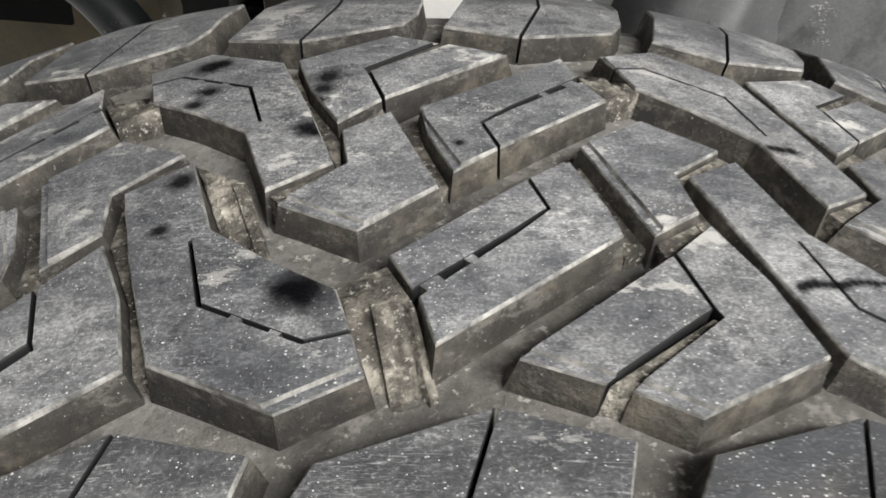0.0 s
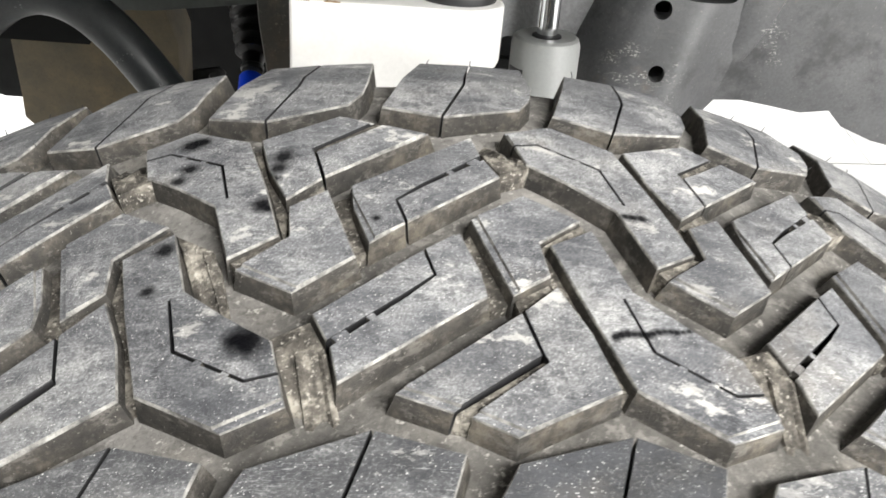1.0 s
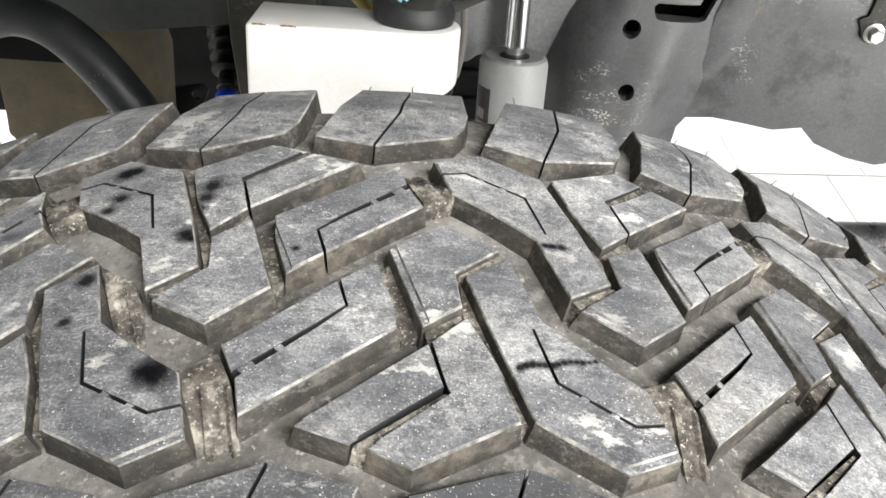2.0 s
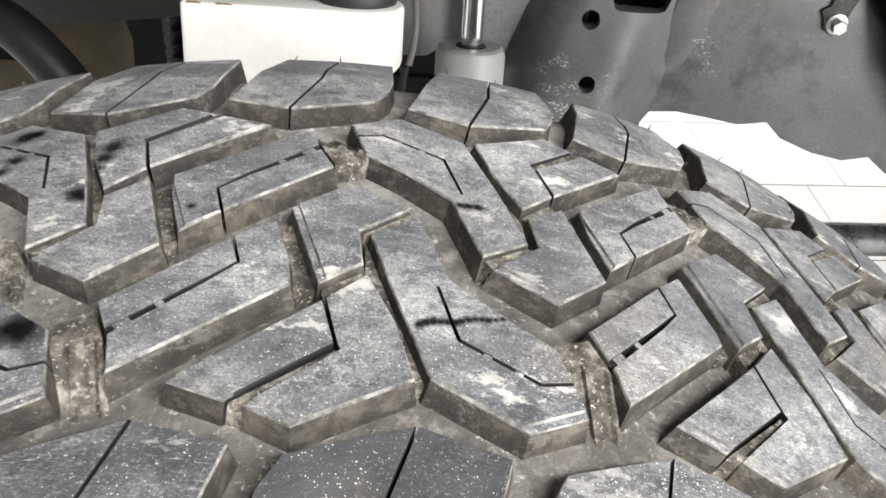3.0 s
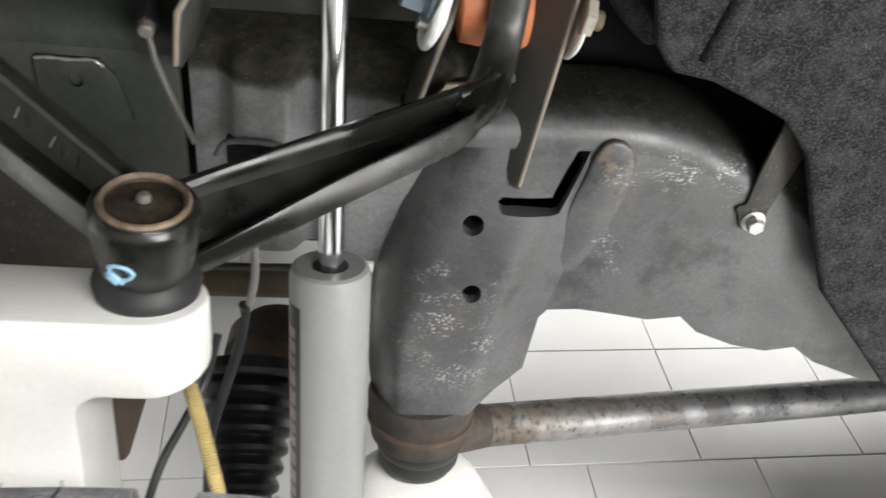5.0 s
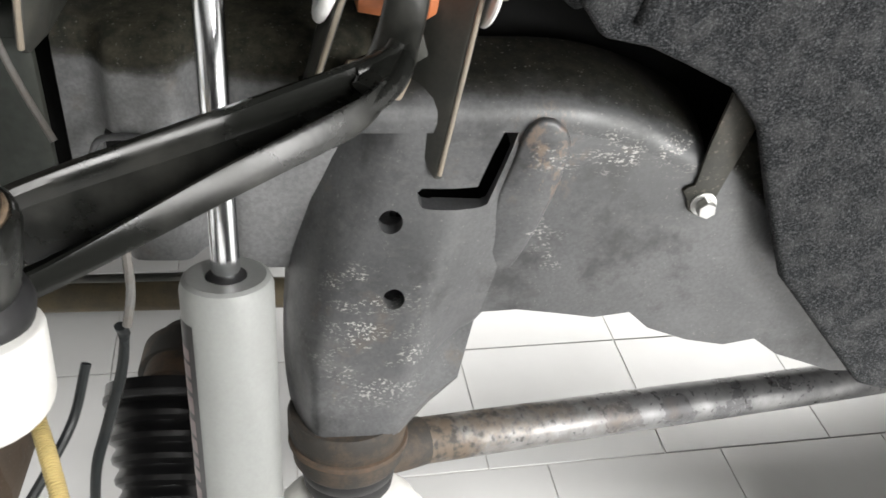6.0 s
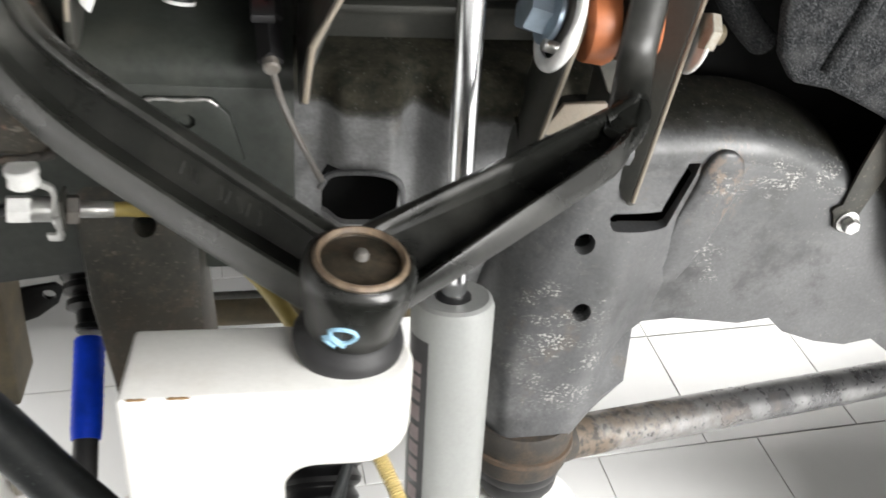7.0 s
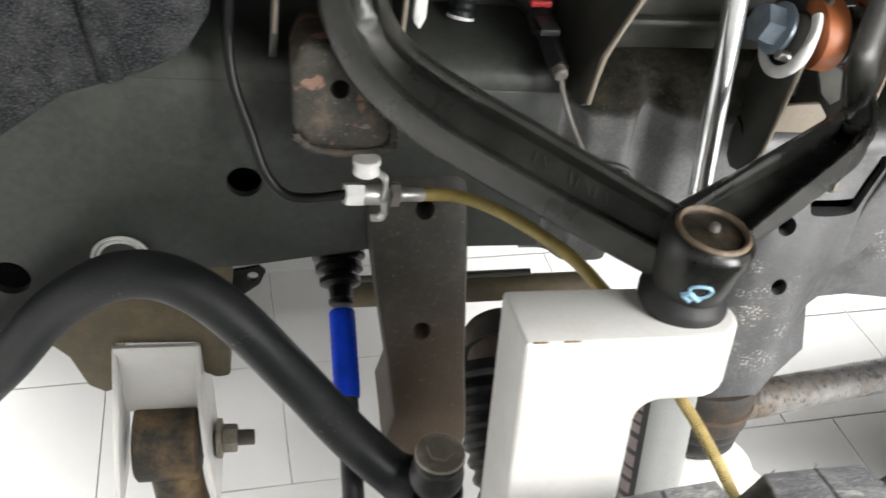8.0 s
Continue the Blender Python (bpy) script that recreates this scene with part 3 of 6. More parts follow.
def block_mesh(name, pieces, bridges=(), shift=0.0):
    """A tread block of one or more pieces. A corner is (u, v); (u, v, 1) where it lies on a thin cut; (u, v, 2) where a stepped edge starts; 3 is both."""
    bm = bmesh.new()
    for piece in pieces:
        poly = [(p[0] + shift, p[1]) for p in piece]
        n = len(poly)
        mark = [p[2] if len(p) > 2 else 0 for p in piece]
        slit = [mark[i] in (1, 3) and mark[(i + 1) % n] in (1, 3) for i in range(n)]
        step = [m >= 2 and not cut_here for m, cut_here in zip(mark, slit)]
        outer = [abs(p[1]) > 118 for p in piece]
        rings = []
        for level in range(5):
            inset = [(0.12, 0.05, 0.0, 0.0, 0.0)[level] if slit[i] else (2.2, 1.95, 0.22, 0.0, -1.3)[level] if step[i] else (0.40, 0.22, 0.06, 0.0, -1.3)[level] for i in range(n)]
            ring = []
            for i, (u, v) in enumerate(shifted(poly, inset)):
                ledge = step[i] or step[i - 1]
                drop = (0.0, 0.0009, 0.0010, 0.0015, GROOVE + 0.001)[level] if ledge else (0.0, 0.00015, 0.0004, 0.0008, GROOVE + 0.001)[level]
                if outer[i] and level == 4:
                    v, drop = v + (10 if v > 0 else -10), 0.030
                ring.append(bm.verts.new(tread_point(u, v, drop)))
            rings.append(ring)
        bm.faces.new(rings[0]).material_index = 0
        for k, (a, b) in enumerate(zip(rings, rings[1:])):
            for i in range(n):
                f = bm.faces.new((a[i], a[(i + 1) % n], b[(i + 1) % n], b[i]))
                # walls of thin cuts are black: the shade inside is put into the colour
                f.material_index = 3 if slit[i] else 2 if k == 3 else 0 if k == 1 and step[i] else 1
    for loop in bridges:
        a = [bm.verts.new(tread_point(u + shift, v, 0.0003)) for u, v in loop]
        b = [bm.verts.new(tread_point(u + shift, v, 0.006)) for u, v in loop]
        bm.faces.new(a).material_index = 0
        for i in range(4):
            bm.faces.new((a[i], a[(i + 1) % 4], b[(i + 1) % 4], b[i])).material_index = 2
    bm.normal_update()
    tops = [f for f in bm.faces if f.material_index == 0]
    bmesh.ops.triangulate(bm, faces=tops)
    return mesh_of(name, bm, [M_TREAD, M_EDGE, M_FLANK, M_BLACK], 18)


# one repeat of the tread, centre blocks; the other half is the same turned by 180 degrees about (42, 0)
BLOCK_A = [[(-23.3, -57.6, 2), (-9.8, -63.2, 1), (4.0, -52.2, 1), (12.6, -45.4, 1), (9.0, -30.4, 1)],
           [(9.8, -29.7, 1), (13.4, -45.5, 1), (14.2, -47.4, 1), (-5.6, -64.5, 3), (4.8, -69.8), (31.4, -55.2), (26.9, -36.5), (19.8, -19.4)]]
BLOCK_B = [[(20.0, -2.0), (33.6, 7.2), (41.0, -18.8), (54.2, -30.8), (66.3, -40.0), (69.0, -50.6, 1), (61.2, -52.4, 1), (42.5, -41.0, 1),
            (37.9, -22.2, 1), (37.3, -22.4, 1), (41.8, -41.6, 1), (61.0, -53.3, 1), (69.2, -51.4, 1), (71.4, -60.4, 2),
            (57.2, -67.2), (35.0, -54.6), (26.2, -26.0)]]
BLOCK_C = [[(-44.5, -31.3), (-16.0, -6.4, 1), (-13.2, -17.0, 1), (-20.5, -24.0, 1), (-40.3, -41.0, 1)],
           [(-5.2, 2.4, 2), (-0.4, -14), (0.8, -25), (-37.0, -55.0), (-39.4, -43.2, 1), (-21.8, -27.0, 1), (-19.6, -24.9, 1), (-12.5, -17.2, 1), (-15.3, -5.8, 1)]]
BLOCK_L = [[(-1.8, 9.0), (14.6, 22.0), (30.8, 11.2), (17.2, -1.2), (18.6, -15.4), (7.6, -23.4, 2)]]
BLOCK_M = [[(-1.8, 9.0), (14.6, 22.0, 2), (30.8, 11.2), (17.2, -1.2), (18.6, -15.4), (7.6, -23.4)]]
SHOULDER = [[(-28.7, 75.2), (-8.3, 68.5, 1), (0.7, 95, 1), (1.7, 104, 1), (5.6, 127, 1), (-14.5, 127), (-21.5, 100)],
            [(-7.5, 68.4, 1), (1.5, 95, 1), (2.5, 104, 1), (6.4, 127, 1), (27.0, 127), (26.4, 97), (24.6, 86), (20.0, 77.4)]]


def bridges_over(start, end, spots):
    """Short bridges across a thin cut, at the given fractions of its run."""
    a, b = Vector(start), Vector(end)
    d = (b - a).normalized()
    n = Vector((-d.y, d.x)) * 1.6
    return [[tuple(a.lerp(b, t) + d * w + n * s) for w, s in ((-1.1, -1), (1.1, -1), (1.1, 1), (-1.1, 1))] for t in spots]


BRIDGES = {id(BLOCK_B): bridges_over((42.1, -41.3), (61.1, -52.8), (0.36, 0.74)), id(BLOCK_C): bridges_over((-39.8, -42.1), (-20.6, -25.2), (0.12, 0.2, 0.55))}


def turned_over(pieces):
    return [[(84 - p[0], -p[1], *p[2:]) for p in piece] for piece in pieces]


def ledge_mesh(name, loop, drop, lean, shift=0.0):
    """A rib in a groove, between the flanks of two blocks; lean moves the foot of its open side outwards."""
    bm = bmesh.new()
    loop = [(p[0] + shift, *p[1:]) for p in loop]
    foot = [(p[0] + lean[0], p[1] + lean[1]) if len(p) > 2 else p for p in loop]
    a = [bm.verts.new(tread_point(u, v, drop)) for u, v in shifted([p[:2] for p in loop], [0.5] * len(loop))]
    b = [bm.verts.new(tread_point(u, v, GROOVE + 0.001)) for u, v in foot]
    bm.faces.new(a)
    for i in range(len(loop)):
        bm.faces.new((a[i], a[(i + 1) % len(loop)], b[(i + 1) % len(loop)], b[i]))
    bmesh.ops.triangulate(bm, faces=[f for f in bm.faces if len(f.verts) > 4])
    return mesh_of(name, bm, [M_DUST], 15)


# fluted ties between two blocks and the floor of the wide slot; a third number marks the open, fluted side
LEDGES = [([(-55.2, -38.6), (-44.6, -33.0), (-40.6, -42.0), (-39.6, -44.6, 1), (-41.0, -46.4, 1), (-42.6, -44.0, 1), (-44.4, -44.2, 1), (-46.0, -46.8, 1), (-47.8, -46.4, 1), (-48.6, -43.0, 1), (-50.8, -42.6, 1), (-52.2, -45.0, 1), (-54.0, -42.8, 1)], 0.0010, (3.2, -16.0)),
          ([(-10.2, -63.6), (13.0, -46.0), (14.6, -47.6), (-5.2, -64.9)], 0.0013, (0, 0)),
          # floors of two narrow grooves, raised so that they render lighter
          ([(18.4, -3.0), (18.8, -16.0), (20.4, -20.0), (27.2, -36.4), (31.4, -54.2), (34.6, -53.6), (26.0, -25.8), (19.8, -3.0)], 0.0036, (0, 0)),
          ([(-1.6, 8.0), (7.4, -23.2), (2.0, -26.0), (1.0, -24.8), (-0.2, -14.2), (-4.8, 2.4)], 0.0050, (0, 0)),
          ([(17.4, -1.2), (30.8, 11.0), (33.4, 7.3), (20.1, -2.0)], 0.0016, (0, 0)),
          ([(7.7, -23.5), (18.5, -15.5), (19.7, -19.2), (9.3, -30.2)], 0.0030, (0, 0))]
# the ribbed panel beside one block
PANEL = ([(-87.0, 8.4), (-73.6, -1.4), (-74.6, -3.6, 1), (-77.2, -3.0, 1), (-78.2, -0.6, 1), (-80.4, 0.4, 1), (-82.0, -0.6, 1), (-84.4, 1.4, 1), (-85.8, 4.6, 1)], 0.0016, (7.0, -20.0))


def tyre():
    root = thing("tyre", "dusty black off-road tyre with chunky tread blocks", "tyre", TYRE_AT)
    half = [(s, TYRE_R - GROOVE - CROWN * s * s - 0.0006) for s in (0.0, 0.035, 0.070, 0.098)] + [(0.118, TYRE_R - GROOVE - 0.011), (0.130, TYRE_R - 0.034), (0.138, TYRE_R - 0.060),
            (0.141, TYRE_R - 0.090), (0.136, TYRE_R - 0.130), (0.122, TYRE_R - 0.165), (0.108, TYRE_R - 0.188), (0.100, TYRE_R - 0.196)]
    ring = [(-s, r) for s, r in half[::-1]] + half[1:] + [(0.094, TYRE_R - 0.185), (0.115, TYRE_R - 0.130), (0.115, TYRE_R - 0.05),
           (0.0, TYRE_R - 0.030), (-0.115, TYRE_R - 0.05), (-0.115, TYRE_R - 0.130), (-0.094, TYRE_R - 0.185)]
    bm, rows, sides = bmesh.new(), [], 176
    for j in range(sides):
        a = math.tau * j / sides
        rows.append([bm.verts.new((r * math.sin(a), s, r * math.cos(a))) for s, r in ring])
    n = len(ring)
    for j in range(sides):
        for i in range(n):
            f = bm.faces.new((rows[j][i], rows[j][(i + 1) % n], rows[(j + 1) % sides][(i + 1) % n], rows[(j + 1) % sides][i]))
            f.material_index = 0 if 7 <= i <= 14 else 1
    part("carcass", bm, [M_GROOVE, M_SIDE], root, "smooth rubber casing under the blocks", 60)
    kinds = []
    for pieces in (BLOCK_A, BLOCK_B, BLOCK_C):
        extra = BRIDGES.get(id(pieces), [])
        kinds += [("tread_block", pieces, extra), ("tread_block", turned_over(pieces), turned_over(extra))]
    kinds += [("tread_block", BLOCK_L, ()), ("tread_block", turned_over(BLOCK_M), ())]
    near_shoulder = turned_over(SHOULDER)
    for pieces in (SHOULDER, near_shoulder):
        kinds += [("shoulder_block", pieces, ()), ("shoulder_block", [[(p[0] + 60, *p[1:]) for p in piece] for piece in pieces], ())]
    alike = {}
    ribs = [(loop, drop, lean) for loop, drop, lean in LEDGES]
    ribs += [([(84 - p[0], -p[1], *p[2:]) for p in loop], drop, (-lean[0], -lean[1])) for loop, drop, lean in LEDGES]
    random.seed(11)
    bm = bmesh.new()
    for k in range(PERIODS * 2):
        for u, v in ((-12, 126.5), (8, 126.8), (24, 126.5), (22, 84), (-27, 80)):
            if random.random() < 0.35:
                continue
            p = tread_point(u + random.uniform(-3, 3) + 60 * k, v, 0.0006)
            out = Vector((p.x, 0, p.z)).normalized()
            bend = Vector((random.uniform(-1, 1), random.uniform(-0.3, 1), 0)) * 0.0012
            tall = random.uniform(0.0012, 0.0030)
            join(bm, sweep([p, p + out * tall * 0.5 + bend * 0.3, p + out * tall + bend], lambda t: 0.00028 - 0.00012 * t, 4))
    tagged(part("vent_hair", bm, M_SIDE, root), "fine moulding hairs", "", "", "stuff")
    # the first four repeats each have their own pitch; the rest are alike
    for k in range(-1, PERIODS - 1):
        turn = Matrix.Rotation(float(np.interp(120 * k, [p[0] for p in PITCHES], [p[1] for p in PITCHES]) - np.interp(360, [p[0] for p in PITCHES], [p[1] for p in PITCHES])) * UNIT, 4, "Y") if k > 3 else Matrix()
        for i, (name, pieces, extra) in enumerate(kinds):
            if k <= 3:
                alike[i] = block_mesh(name, pieces, extra, 120 * k)
                # the near shoulder is wiped, one block of it rubbed clean of its dust
                if i in (10, 11):
                    alike[i].materials[0] = M_RUBBED if k == -1 and i == 11 else M_WIPED
            ob = new(name, alike[i])
            ob.parent = root
            ob.matrix_basis = turn
        for i, (loop, drop, lean) in enumerate(ribs):
            if k <= 3:
                alike[-1 - i] = ledge_mesh("groove_rib", loop, drop, lean, 120 * k)
            ob = new("groove_rib", alike[-1 - i])
            ob.parent = root
            ob.matrix_basis = turn
    new("groove_rib", ledge_mesh("groove_rib", *PANEL)).parent = root
    return root


tyre()


# ---- vehicle frame ----
def on_rail(x, z):
    return (x, 0.430 + 0.05 * (x - 0.2), z)


def chassis():
    root = thing("chassis", "black coated steel chassis rail with pillars and brackets", "chassis")
    # rear stretch of the rail: pressed side panel with a wavy lower edge
    panel = [(0.170, 0.640), (0.206, 0.653), (0.228, 0.654), (0.252, 0.650), (0.278, 0.645), (0.301, 0.648), (0.316, 0.634), (0.345, 0.622),
             (0.372, 0.616), (0.393, 0.620), (0.413, 0.605), (0.460, 0.586), (0.620, 0.575), (0.620, 0.760), (0.352, 0.776), (0.342, 0.770), (0.331, 0.756), (0.322, 0.7510), (0.310, 0.7581), (0.295, 0.7663), (0.280, 0.7727), (0.265, 0.7775), (0.250, 0.7808), (0.235, 0.7826), (0.170, 0.7830)]
    ob = part("side_panel", slab(panel, on_rail, (0, 0.0028, 0), 0.0009), M_RAIL, root, "black coated panel with a wavy lower edge")
    slot = [(0.1615, 0.7450), (0.1625, 0.7395), (0.1645, 0.7370), (0.168, 0.7362), (0.197, 0.7346), (0.2005, 0.7362), (0.2045, 0.7480), (0.2145, 0.7835), (0.2085, 0.7850), (0.2015, 0.7690), (0.1940, 0.7475), (0.1640, 0.7475)]
    cut(ob, [slab(slot, lambda x, z: (x, 0.40, z), (0, 0.06, 0)),
             rod((0.148, 0.36, 0.729), (0.148, 0.5, 0.729), 0.0066), rod((0.151, 0.36, 0.685), (0.151, 0.5, 0.685), 0.0060)])
    # rolled upper edge of the panel
    bm = bmesh.new()
    rows = []
    for x in np.linspace(0.100, 0.322, 24):
        y0 = 0.430 + 0.05 * (x - 0.2)
        ring = [(-0.0004, 0.7780), (-0.0002, 0.7835), (0.0015, 0.7890), (0.0055, 0.7945), (0.012, 0.7985), (0.028, 0.8020), (0.060, 0.8040), (0.060, 0.798), (0.028, 0.796), (0.011, 0.791), (0.006, 0.7835)]
        dz = -0.032 * max(0.0, (x - 0.225) / 0.097) ** 2
        rows.append([bm.verts.new((x, y0 + dy, z + dz)) for dy, z in ring])
    for a, b in zip(rows, rows[1:]):
        for i in range(len(a)):
            bm.faces.new((a[i], a[(i + 1) % len(a)], b[(i + 1) % len(a)], b[i]))
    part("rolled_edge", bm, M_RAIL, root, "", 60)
    # raised pressing beside the slot
    tongue = [(0.2065, 0.7420), (0.2115, 0.7600), (0.2150, 0.7750), (0.2185, 0.7835), (0.2245, 0.7875), (0.2320, 0.7865), (0.2385, 0.7810), (0.2415, 0.7740), (0.2420, 0.7660), (0.2400, 0.7520), (0.2365, 0.7370), (0.2310, 0.7180), (0.2250, 0.6980), (0.2170, 0.6750), (0.2120, 0.6630), (0.1980, 0.6630), (0.2020, 0.7000)]
    bm = slab(tongue, lambda x, z: (x, 0.4335 + 0.05 * (x - 0.2) - 0.0084 * max(0.0, min(1.0, (z - 0.665) / 0.05)), z), (0, 0.006, 0), 0.0026, 3)
    bmesh.ops.triangulate(bm, faces=[f for f in bm.faces if len(f.verts) > 4])
    part("pressed_bead", bm, M_RAIL, root, "", 60)
    # right pillar: a column that leans out as it goes down
    bm, rows = bmesh.new(), []
    for z, xl, xr, wrap in ((0.578, 0.0935, 0.160, 0.030), (0.590, 0.091, 0.168, 0.028), (0.606, 0.089, 0.180, 0.024), (0.622, 0.088, 0.192, 0.018),
                            (0.640, 0.088, 0.204, 0.010), (0.655, 0.0885, 0.209, 0.004), (0.690, 0.091, 0.212, 0.002), (0.725, 0.096, 0.213, 0.0),
                            (0.752, 0.103, 0.213, 0.0), (0.771, 0.116, 0.213, 0.0), (0.7825, 0.126, 0.213, 0.0)):
        yf = 0.4175 + (z - 0.729) * 0.27
        ring = [(xl + 0.004, 0.475)]
        # the side recedes from a ridge that slants across the face
        xe = float(np.interp(z, (0.578, 0.61, 0.640, 0.666, 0.7035, 0.7386, 0.7825), (0.1150, 0.1110, 0.1110, 0.1150, 0.1285, 0.1410, 0.1550)))
        for t in np.linspace(0, 1, 9):
            ring.append(((1 - t) ** 2 * xl + 2 * t * (1 - t) * (xl + 0.45 * (xe - xl)) + t * t * xe, (1 - t) ** 2 * (yf + 0.046) + 2 * t * (1 - t) * (yf + 0.004) + t * t * yf))
        for t in np.linspace(0.12, 1, 9):
            x = xe + (xr - xe) * t
            flush = 0.4275 + 0.05 * (x - 0.2)
            edge = max(0.0, (t - 0.45) / 0.55)
            y = yf + (flush - yf) * (edge ** 2 * (3 - 2 * edge) if z > 0.63 else 0.0) + wrap * edge ** 2
            ring.append((x, max(y, 0.4302 + 0.05 * (x - 0.2)) if z > 0.775 else y))
        ring.append((xr - 0.002, 0.475))
        rows.append([bm.verts.new((x, y, z)) for x, y in ring])
    for a, b in zip(rows, rows[1:]):
        for i in range(len(a) - 1):
            bm.faces.new((a[i], a[i + 1], b[i + 1], b[i]))
        bm.faces.new((a[-1], a[0], b[0], b[-1]))
    bm.faces.new(rows[0])
    bm.faces.new(rows[-1])
    ob = part("pillar", bm, M_RAIL, root, "rounded column with two round holes", 50)
    cut(ob, [box(0.149, 0.236, 0.4365, 0.480, 0.668, 0.766), box(0.158, 0.222, 0.4302, 0.4800, 0.7305, 0.7690),
             box(0.1405, 0.1575, 0.4238, 0.4800, 0.7190, 0.7385), box(0.140, 0.163, 0.4115, 0.4800, 0.6755, 0.6945),
             rod((0.148, 0.36, 0.729), (0.148, 0.5, 0.729), 0.0066), rod((0.151, 0.36, 0.685), (0.151, 0.5, 0.685), 0.0060),
             slab(slot, lambda x, z: (x, 0.38, z), (0, 0.12, 0))])
    # near-black sheet added so that the slot and holes look deep
    part("slot_dark_sheet", box(0.118, 0.236, 0.4700, 0.4725, 0.665, 0.785, 0.0005), M_PAN, root)
    # collar at its foot
    part("collar", turned([(0, 0.0355), (0.002, 0.0368), (0.013, 0.0368), (0.017, 0.0352), (0.024, 0.0362), (0.030, 0.0345), (0.035, 0.0345), (0.039, 0.032)], (0.127, 0.4120, 0.594), (0.128, 0.4050, 0.554)), M_RUST, root, "rust-browned collar")
    part("rust_ring", turned([(0, 0.0345), (0.001, 0.0372), (0.0040, 0.0374), (0.0055, 0.0345)], (0.1277, 0.4088, 0.5755), (0.128, 0.4050, 0.554)), M_RUSTY, root, "scaly rust ring")
    # left stretch of the rail
    left = [(-0.70, 0.610), (-0.40, 0.625), (-0.345, 0.652), (-0.315, 0.680), (-0.285, 0.6885), (-0.215, 0.692), (-0.130, 0.705), (-0.022, 0.705), (-0.022, 0.8215), (-0.70, 0.8395)]
    ob = part("side_panel", slab(left, lambda x, z: (x, 0.432, z), (0, 0.006, 0), 0.0012), M_FRONT_SHADED, root, "plain greenish rail panel, its coat darkened for shade")
    cut(ob, [rod((-0.363, 0.40, 0.686), (-0.363, 0.46, 0.686), 0.0130), rod((-0.2145, 0.40, 0.758), (-0.2145, 0.46, 0.758), 0.0108), rod((-0.103, 0.40, 0.743), (-0.103, 0.46, 0.743), 0.006)])
    bm, rows = bmesh.new(), []
    for x in np.linspace(-0.70, -0.022, 30):
        z0 = 0.832 + 0.018 * (-x - 0.022) / 0.68
        ring = [(0.0, -0.0104), (0.0005, -0.006), (0.003, 0.0), (0.009, 0.0055), (0.020, 0.009), (0.045, 0.012), (0.088, 0.016), (0.088, 0.010), (0.020, 0.003), (0.007, -0.005), (0.006, -0.0104)]
        rows.append([bm.verts.new((x, 0.432 + dy, z0 + dz)) for dy, dz in ring])
    for p, q in zip(rows, rows[1:]):
        for i in range(len(p)):
            bm.faces.new((p[i], p[(i + 1) % len(p)], q[(i + 1) % len(p)], q[i]))
    part("rolled_edge", bm, M_FRONT_SHADED, root, "rounded upper edge of the front rail", 60)
    # unseen near-black sheets, added so holes stay dark and hide the floor
    part("unseen_rail_bottom", slab([(-0.70, 0.438), (-0.40, 0.438), (-0.285, 0.438), (-0.215, 0.438), (-0.14, 0.438), (-0.14, 0.515), (-0.215, 0.515), (-0.285, 0.515), (-0.40, 0.515), (-0.70, 0.515)], lambda x, y: (x, y, 0.618 if x < -0.5 else 0.632 if x < -0.3 else 0.694 if x < -0.25 else 0.697 if x < -0.2 else 0.707), (0, 0, 0.005)), M_PAN, root)
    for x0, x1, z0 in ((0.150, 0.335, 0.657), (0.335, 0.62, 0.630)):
        part("unseen_rail_bottom", slab([(x0, 0.440), (x1, 0.446), (x1, 0.520), (x0, 0.520)], lambda x, y: (x, y, z0), (0, 0, 0.005)), M_PAN, root)
    # more added dark sheets, behind the openings
    part("unseen_rail_back", box(-0.03, 0.08, 0.500, 0.505, 0.666, 0.78), M_PAN, root)
    part("unseen_rail_back", box(0.03, 0.62, 0.522, 0.527, 0.652, 0.72), M_PAN, root)
    part("unseen_rail_back", box(-0.70, 0.62, 0.515, 0.521, 0.690, 0.90), M_PAN, root)
    part("unseen_rail_back", box(-0.70, -0.30, 0.5155, 0.5205, 0.615, 0.6895), M_PAN, root)
    # left pillar, a box section that leans out and flares at its foot
    bm, rows = bmesh.new(), []
    for z, xl, xr, d in ((0.545, -0.102, -0.069, 0.018), (0.560, -0.118, -0.066, 0.012), (0.576, -0.126, -0.066, 0.004), (0.600, -0.1205, -0.068, 0.0),
                         (0.640, -0.126, -0.071, 0.0), (0.700, -0.136, -0.073, 0.0), (0.745, -0.140, -0.074, 0.004), (0.775, -0.140, -0.076, 0.012)):
        yf = 0.4165 + (z - 0.737) * 0.28 + d
        rows.append([bm.verts.new(p) for p in ((xl, 0.445, z), (xl, yf + 0.007, z), (xl + 0.002, yf + 0.002, z), (xl + 0.007, yf, z),
                                               (xr - 0.007, yf, z), (xr - 0.002, yf + 0.002, z), (xr, yf + 0.007, z), (xr, 0.445, z))])
    for a, b in zip(rows, rows[1:]):
        for i in range(len(a)):
            bm.faces.new((a[i], a[(i + 1) % len(a)], b[(i + 1) % len(a)], b[i]))
    bm.faces.new(rows[0])
    bm.faces.new(rows[-1])
    ob = part("pillar", bm, M_PILLAR, root, "box-section column with a browned foot", 40)
    cut(ob, [rod((-0.1025, 0.34, 0.663), (-0.1025, 0.46, 0.663), 0.0062), rod((-0.103, 0.36, 0.743), (-0.103, 0.46, 0.743), 0.0062)])
